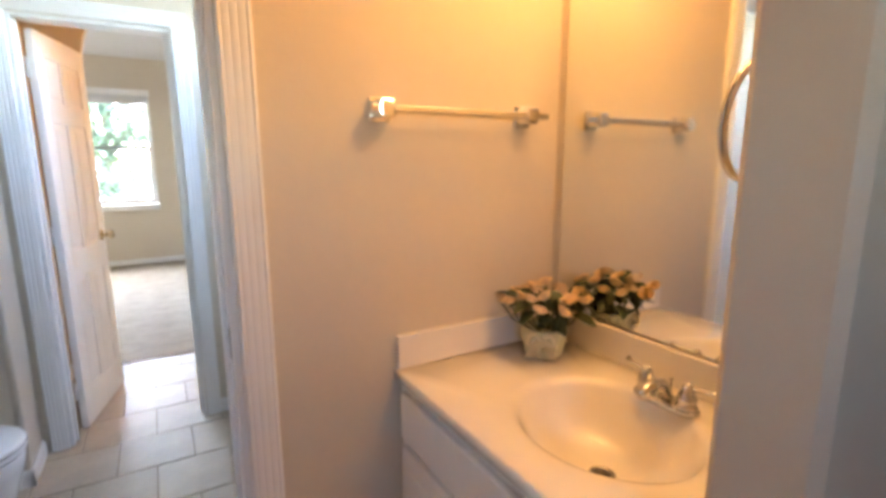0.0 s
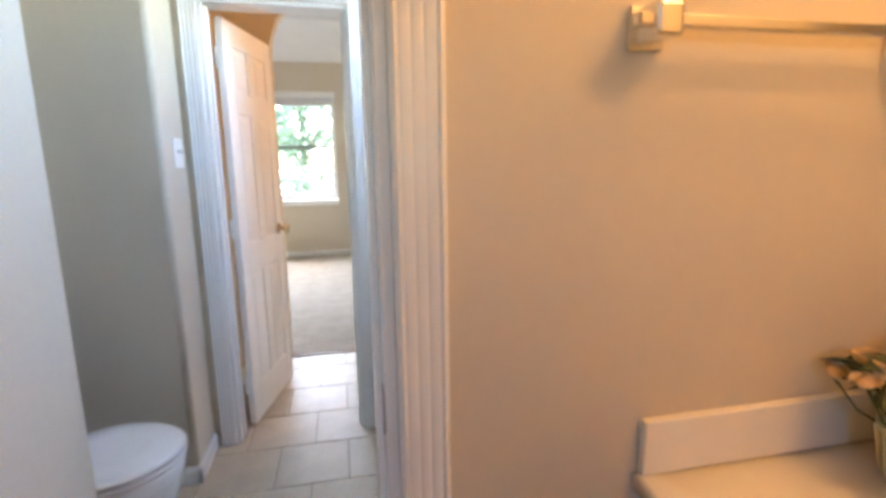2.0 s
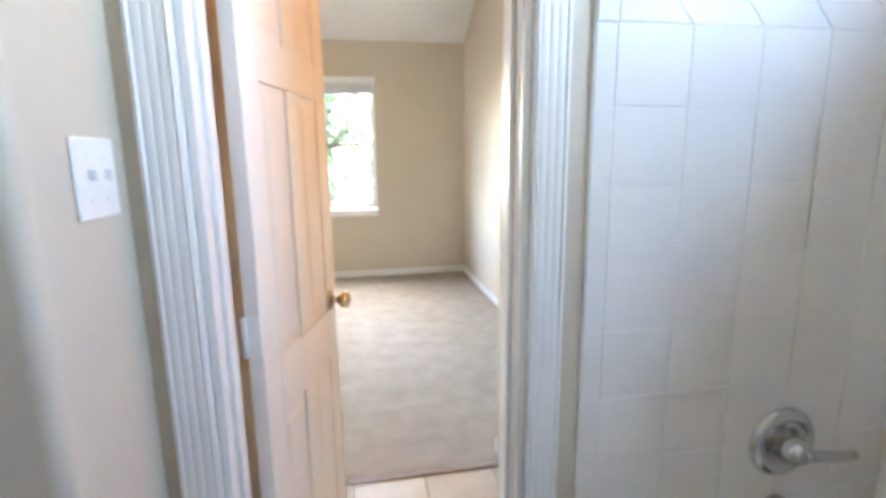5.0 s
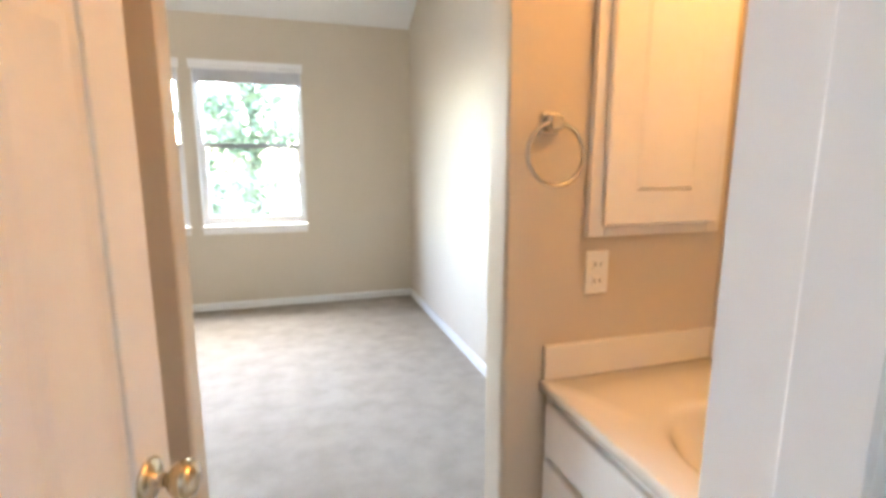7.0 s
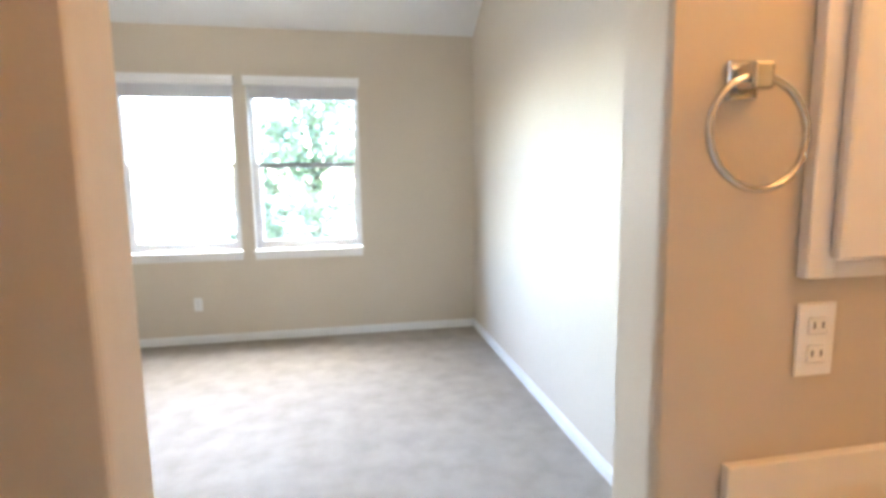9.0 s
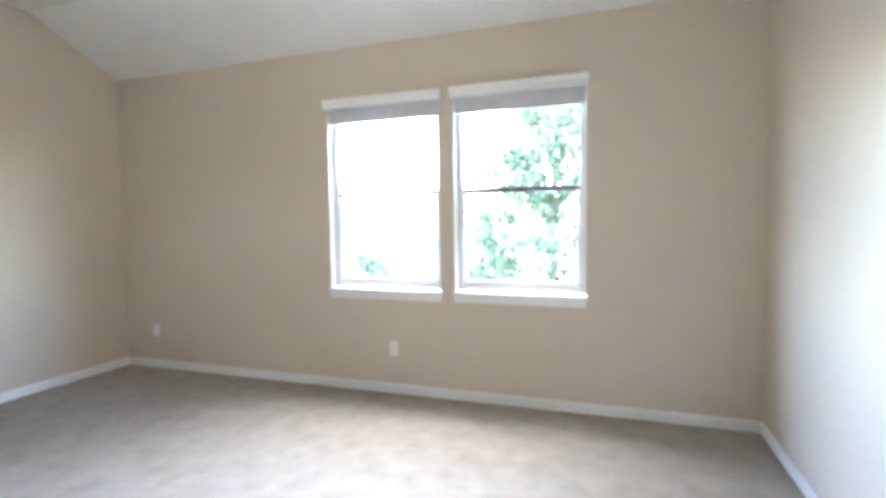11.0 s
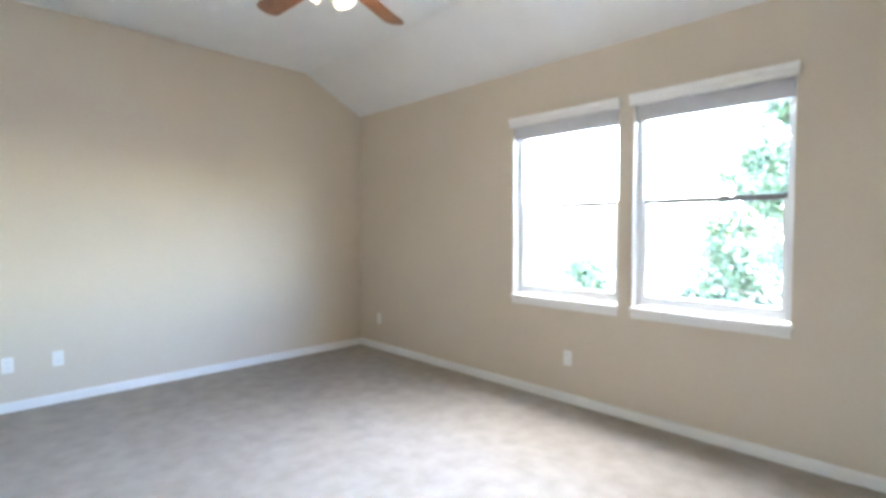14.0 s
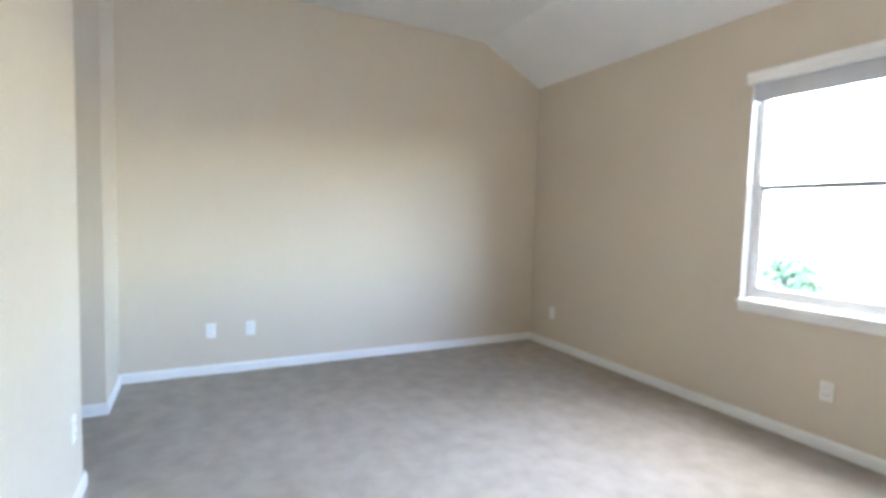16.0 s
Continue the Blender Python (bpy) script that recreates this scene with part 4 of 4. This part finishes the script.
def tank_plant(at):
    root = thing("tank_plant", at, "small dark-leaved plant with faded pink flowers on the toilet tank", "potted plant")
    rng = random.Random(5)
    part("pot", lathe([(0.035, 0), (0.04, 0.003), (0.048, 0.06), (0.052, 0.065), (0.046, 0.065), (0.02, 0.055)]), POT, root)
    leaf_me = mesh_of("leaf", leaf_bm(0.075, 0.04, 0.35), LEAF)
    bloom_me = mesh_of("bloom", rose_bm(0.02), PINK)
    for k in range(46):
        a = rng.uniform(0, 2 * math.pi)
        rr = rng.uniform(0.01, 0.10)
        ob = new("leaf", leaf_me)
        ob.parent = root
        ob.matrix_basis = pose(rr * math.cos(a), rr * math.sin(a), rng.uniform(0.05, 0.19) - rr * 0.4, rng.uniform(-30, 30), rng.uniform(-30, 50), math.degrees(a) + rng.uniform(-60, 60))
    for k in range(7):
        a = k * 2.4
        ob = new("bloom", bloom_me)
        ob.parent = root
        ob.matrix_basis = pose(0.085 * math.cos(a), 0.085 * math.sin(a), rng.uniform(0.06, 0.16), rng.uniform(-40, 40), rng.uniform(-40, 40), 0)
    for k in range(6):
        a = k * 1.05
        part("stem", tube([(0.01 * math.cos(a), 0.01 * math.sin(a), 0.05), (0.05 * math.cos(a), 0.05 * math.sin(a), 0.13)], 0.002, 6), STEM, root)
    return root


tank_plant((-0.505, 5.61, 0.7385))


# ---------------------------------------------------------------- ceiling fan
def ceiling_fan():
    cx, cy, zb = -0.95, 9.05, 2.60
    root = thing("ceiling_fan", (cx, cy, FLAT), "walnut five-blade ceiling fan with lit amber glass shades", "ceiling fan")
    part("canopy", lathe([(0.07, 0.0), (0.068, -0.02), (0.05, -0.05), (0.02, -0.06)]), NICKEL, root)
    part("down_rod", tube([(0, 0, -0.05), (0, 0, -0.27)], 0.012), NICKEL, root)
    part("motor", lathe([(0.03, -0.26), (0.09, -0.28), (0.115, -0.32), (0.115, -0.38), (0.09, -0.42), (0.06, -0.43)], seg=32), NICKEL, root)
    for k in range(5):
        a = radians(112.6 + 72 * k)
        m = Matrix.Translation((0, 0, zb - FLAT)) @ Matrix.Rotation(a, 4, "Z") @ Matrix.Rotation(radians(11), 4, "X")
        bm = bmesh.new()
        outline = [(0.19, -0.05), (0.30, -0.058), (0.60, -0.066), (0.635, -0.055), (0.655, -0.02), (0.655, 0.02), (0.635, 0.055), (0.60, 0.066), (0.30, 0.058), (0.19, 0.05)]
        lo = [bm.verts.new(m @ Vector((x, y, -0.003))) for x, y in outline]
        hi = [bm.verts.new(m @ Vector((x, y, 0.004))) for x, y in outline]
        bm.faces.new(lo[::-1])
        bm.faces.new(hi)
        for i in range(len(lo)):
            j = (i + 1) % len(lo)
            bm.faces.new((lo[i], lo[j], hi[j], hi[i]))
        blade = part("blade", bm, WOOD, root, "walnut fan blade")
        bm = box(0.10, 0.25, -0.018, 0.018, 0.004, 0.010, bevel=0.002)
        bmesh.ops.transform(bm, matrix=m, verts=bm.verts)
        part("blade_iron", bm, NICKEL, blade, "metal blade bracket")
    part("light_fitter", lathe([(0.05, -0.43), (0.06, -0.45), (0.06, -0.48), (0.03, -0.50)]), NICKEL, root)
    for k in range(4):
        a = radians(30 + 90 * k)
        m = Matrix.Translation((0.06 * math.cos(a), 0.06 * math.sin(a), -0.475)) @ Matrix.Rotation(a, 4, "Z") @ Matrix.Rotation(radians(125), 4, "Y")
        part("glass_shade", lathe([(0.022, 0.0), (0.026, 0.02), (0.045, 0.05), (0.056, 0.085), (0.052, 0.088), (0.040, 0.06), (0.02, 0.03)], m, 20), FROST, root, "lit amber glass shade")
    part("pull_chain", tube([(0.0, 0.0, -0.50), (0.0, 0.0, -0.60)], 0.0015, 6), NICKEL, root)
    return root


ceiling_fan()


# ---------------------------------------------------------------- outdoors
GZ = -3.0
bmg = bmesh.new()
bmesh.ops.create_grid(bmg, x_segments=8, y_segments=8, size=600, matrix=Matrix.Translation((0, 0, GZ)))
solid("ground", bmg, GROUND, "pale dry ground below the windows", "ground", kind="structure")


def tree(at, height, spread, crown_z, clumps, leaves, seed, leaf=0.16):
    root = thing("tree", at, "leafy green garden tree seen through the window", "tree", group="garden trees")
    rng = random.Random(seed)
    bm = bmesh.new()
    add_tube(bm, [(0, 0, 0), (0.05, 0.03, height * 0.3), (-0.04, 0.06, height * 0.6), (0.02, 0, height * 0.92)], [0.17, 0.13, 0.08, 0.02], 10)
    centres = []
    for k in range(clumps):
        z = crown_z + (height - crown_z) * rng.random() ** 1.5
        f = 1 - 0.75 * ((z - crown_z) / (height - crown_z)) ** 1.4
        a, r = rng.uniform(0, 2 * math.pi), spread * f * math.sqrt(rng.random())
        c = Vector((r * math.cos(a), r * math.sin(a), z))
        centres.append((c, rng.uniform(0.25, 0.55)))
        if k % 2 == 0:
            add_tube(bm, [(0, 0, z * 0.8), (c.x * 0.5, c.y * 0.5, z * 0.93), tuple(c)], [0.045, 0.03, 0.008], 6)
    part("trunk", bm, BARK, root, "brown trunk and limbs")
    verts, faces = [], []
    for c, cr in centres:
        for _ in range(leaves):
            d = Vector((rng.gauss(0, 1), rng.gauss(0, 1), rng.gauss(0, 0.8))) * cr * 0.5
            q = Euler((rng.uniform(-1, 1), rng.uniform(-1, 1), rng.uniform(0, 6.3))).to_matrix()
            s = leaf * rng.uniform(0.6, 1.2)
            b = len(verts)
            for p in ((0, 0, 0), (0.5 * s, 0.28 * s, 0.05 * s), (s, 0, -0.1 * s), (0.5 * s, -0.28 * s, 0.05 * s)):
                verts.append(tuple(c + d + q @ Vector(p)))
            faces.append((b, b + 1, b + 2, b + 3))
    me = bpy.data.meshes.new("crown")
    me.from_pydata(verts, [], faces)
    me.materials.append(TREEL)
    ob = new("crown", me)
    ob.parent = root
    tagged(ob, "crown of small green leaves", kind="stuff")
    return root


tree((-0.35, 18.0, GZ), 6.8, 2.5, 2.2, 180, 105, 1, 0.14)
tree((-1.75, 17.4, GZ), 4.7, 0.75, 2.4, 34, 80, 7, 0.13)
tree((-4.8, 18.2, GZ), 3.75, 0.8, 2.0, 26, 140, 3, 0.14)

# ---------------------------------------------------------------- tiles
# floor tiles in running bond
PX, PY, JOINT = 0.312, 0.305, 0.007


def tile_mesh(name, w, h, t, bevel, material):
    bm = bmesh.new()
    loops = []
    for inset, z in ((0, 0), (0, t - bevel), (bevel, t)):
        loops.append([bm.verts.new((x, y, z)) for x, y in ((-w / 2 + inset, -h / 2 + inset), (w / 2 - inset, -h / 2 + inset), (w / 2 - inset, h / 2 - inset), (-w / 2 + inset, h / 2 - inset))])
    for p, q in zip(loops, loops[1:]):
        for i in range(4):
            bm.faces.new((p[i], p[(i + 1) % 4], q[(i + 1) % 4], q[i]))
    bm.faces.new(loops[-1])
    return mesh_of(name, bm, material)


cache = {}


def lay_tile(parent, m, w, h, t, bevel, material, name="tile"):
    key = (round(w, 3), round(h, 3), material.name)
    if key not in cache:
        cache[key] = tile_mesh(name, w, h, t, bevel, material)
    ob = new(name, cache[key])
    ob.parent = parent
    ob.matrix_basis = m
    return ob


ty0 = 6.135
for row in range(-9, 5):
    y0 = ty0 + row * PY
    y1 = min(y0 + PY, 7.252)
    if y1 - y0 < 0.05:
        continue
    shift = 0.42 if row % 2 == 0 else 0.576
    for col in range(-5, 5):
        x0 = shift + col * PX
        x1 = x0 + PX
        lo, hi = -0.80, XR - 0.01
        a, b = max(x0, lo), min(x1, hi)
        if b - a < 0.03:
            continue
        lay_tile(floor_bath, Matrix.Translation(((a + b) / 2, (y0 + y1) / 2, -0.0085)), b - a - JOINT, y1 - y0 - JOINT, 0.0085, 0.0018, TILE)

# wall tiles round the tub
tub_surround = setting("wall_tile_backing", [(0.783, XR - 0.004, W2A - 0.006, W2A - 0.002, 0.33, 2.3), (0.783, 0.855, W2A - 0.006, W2A - 0.002, 0.0, 0.33)], WGROUT, "grout bed of the white tub surround tiles", "wall")
SP, SR = 0.157, 0.152
rows_z = [1.64 - SR * k for k in range(1, 10)]
for z in rows_z:
    z0, z1 = max(z, 0.335), z + SR
    if z1 - z0 < 0.03:
        continue
    xs = [0.786, 0.829] + [0.829 + SP * k for k in range(1, 5)] + [XR - 0.008]
    for a, b in zip(xs, xs[1:]):
        m = Matrix.Translation(((a + b) / 2, W2A - 0.0036, (z0 + z1) / 2)) @ Matrix.Rotation(math.pi / 2, 4, "X")
        lay_tile(tub_surround, m, b - a - 0.0014, z1 - z0 - 0.0014, 0.004, 0.001, WTILE)
for z0, z1 in ((0.004, 0.1), (0.1, 0.252), (0.252, 0.335)):
    for a, b in ((0.786, 0.829), (0.829, 0.856)):
        m = Matrix.Translation(((a + b) / 2, W2A - 0.0036, (z0 + z1) / 2)) @ Matrix.Rotation(math.pi / 2, 4, "X")
        lay_tile(tub_surround, m, b - a - 0.0014, z1 - z0 - 0.0014, 0.004, 0.001, WTILE)
# slanted accent course
for k in range(-1, 6):
    pts = []
    for u, w in ((0, 0), (1, 0), (1, 1), (0, 1)):
        pts.append((0.829 + SP * (k + u) - 0.14 * w, 1.64 + 0.16 * w))
    bm = bmesh.new()
    q = [(min(max(x, 0.832), XR - 0.014), z) for x, z in pts]
    if q[1][0] - q[0][0] < 0.02 and q[2][0] - q[3][0] < 0.02:
        continue
    cx, cz = sum(p[0] for p in q) / 4, sum(p[1] for p in q) / 4
    lo = [bm.verts.new((cx + (x - cx) * 0.98, W2A - 0.004, cz + (z - cz) * 0.98)) for x, z in q]
    hi = [bm.verts.new((cx + (x - cx) * 0.965, W2A - 0.0078, cz + (z - cz) * 0.965)) for x, z in q]
    for i in range(4):
        bm.faces.new((lo[i], lo[(i + 1) % 4], hi[(i + 1) % 4], hi[i]))
    bm.faces.new(hi)
    part("tile", bm, WTILE, tub_surround)
for j in range(4):
    z0 = 1.80 + j * SR
    z1 = min(z0 + SR, 2.3)
    if z1 - z0 < 0.02:
        continue
    xs = [0.786, 0.829] + [0.829 + SP * k for k in range(1, 5)] + [XR - 0.008]
    for a, b in zip(xs, xs[1:]):
        m = Matrix.Translation(((a + b) / 2, W2A - 0.0036, (z0 + z1) / 2)) @ Matrix.Rotation(math.pi / 2, 4, "X")
        lay_tile(tub_surround, m, b - a - 0.0014, z1 - z0 - 0.0014, 0.004, 0.001, WTILE)
lay_tile(tub_surround, Matrix.Translation((0.8075, W2A - 0.0036, 1.72)) @ Matrix.Rotation(math.pi / 2, 4, "X"), 0.041, 0.157, 0.006, 0.0012, WTILE)

side_surround = setting("wall_tile_side", [(XR - 0.006, XR - 0.002, W1B + 0.004, W2A - 0.0075, 0.33, TW[2])], WGROUT, "grout bed of the white tub side tiles", "wall")
ys = [W1B + 0.01 + SP * k for k in range(0, 10)] + [W2A - 0.008]
for z in [1.64 + SR] + [1.64] + rows_z:
    z0, z1 = max(z, 0.335), min(z + SR, TW[2])
    if z1 - z0 < 0.03:
        continue
    for a, b in zip(ys, ys[1:]):
        if b - a < 0.02:
            continue
        m = Matrix.Translation((XR - 0.0036, (a + b) / 2, (z0 + z1) / 2)) @ Matrix.Rotation(-math.pi / 2, 4, "Y") @ Matrix.Rotation(math.pi / 2, 4, "Z")
        lay_tile(side_surround, m, b - a - 0.0014, z1 - z0 - 0.0014, 0.004, 0.001, WTILE)
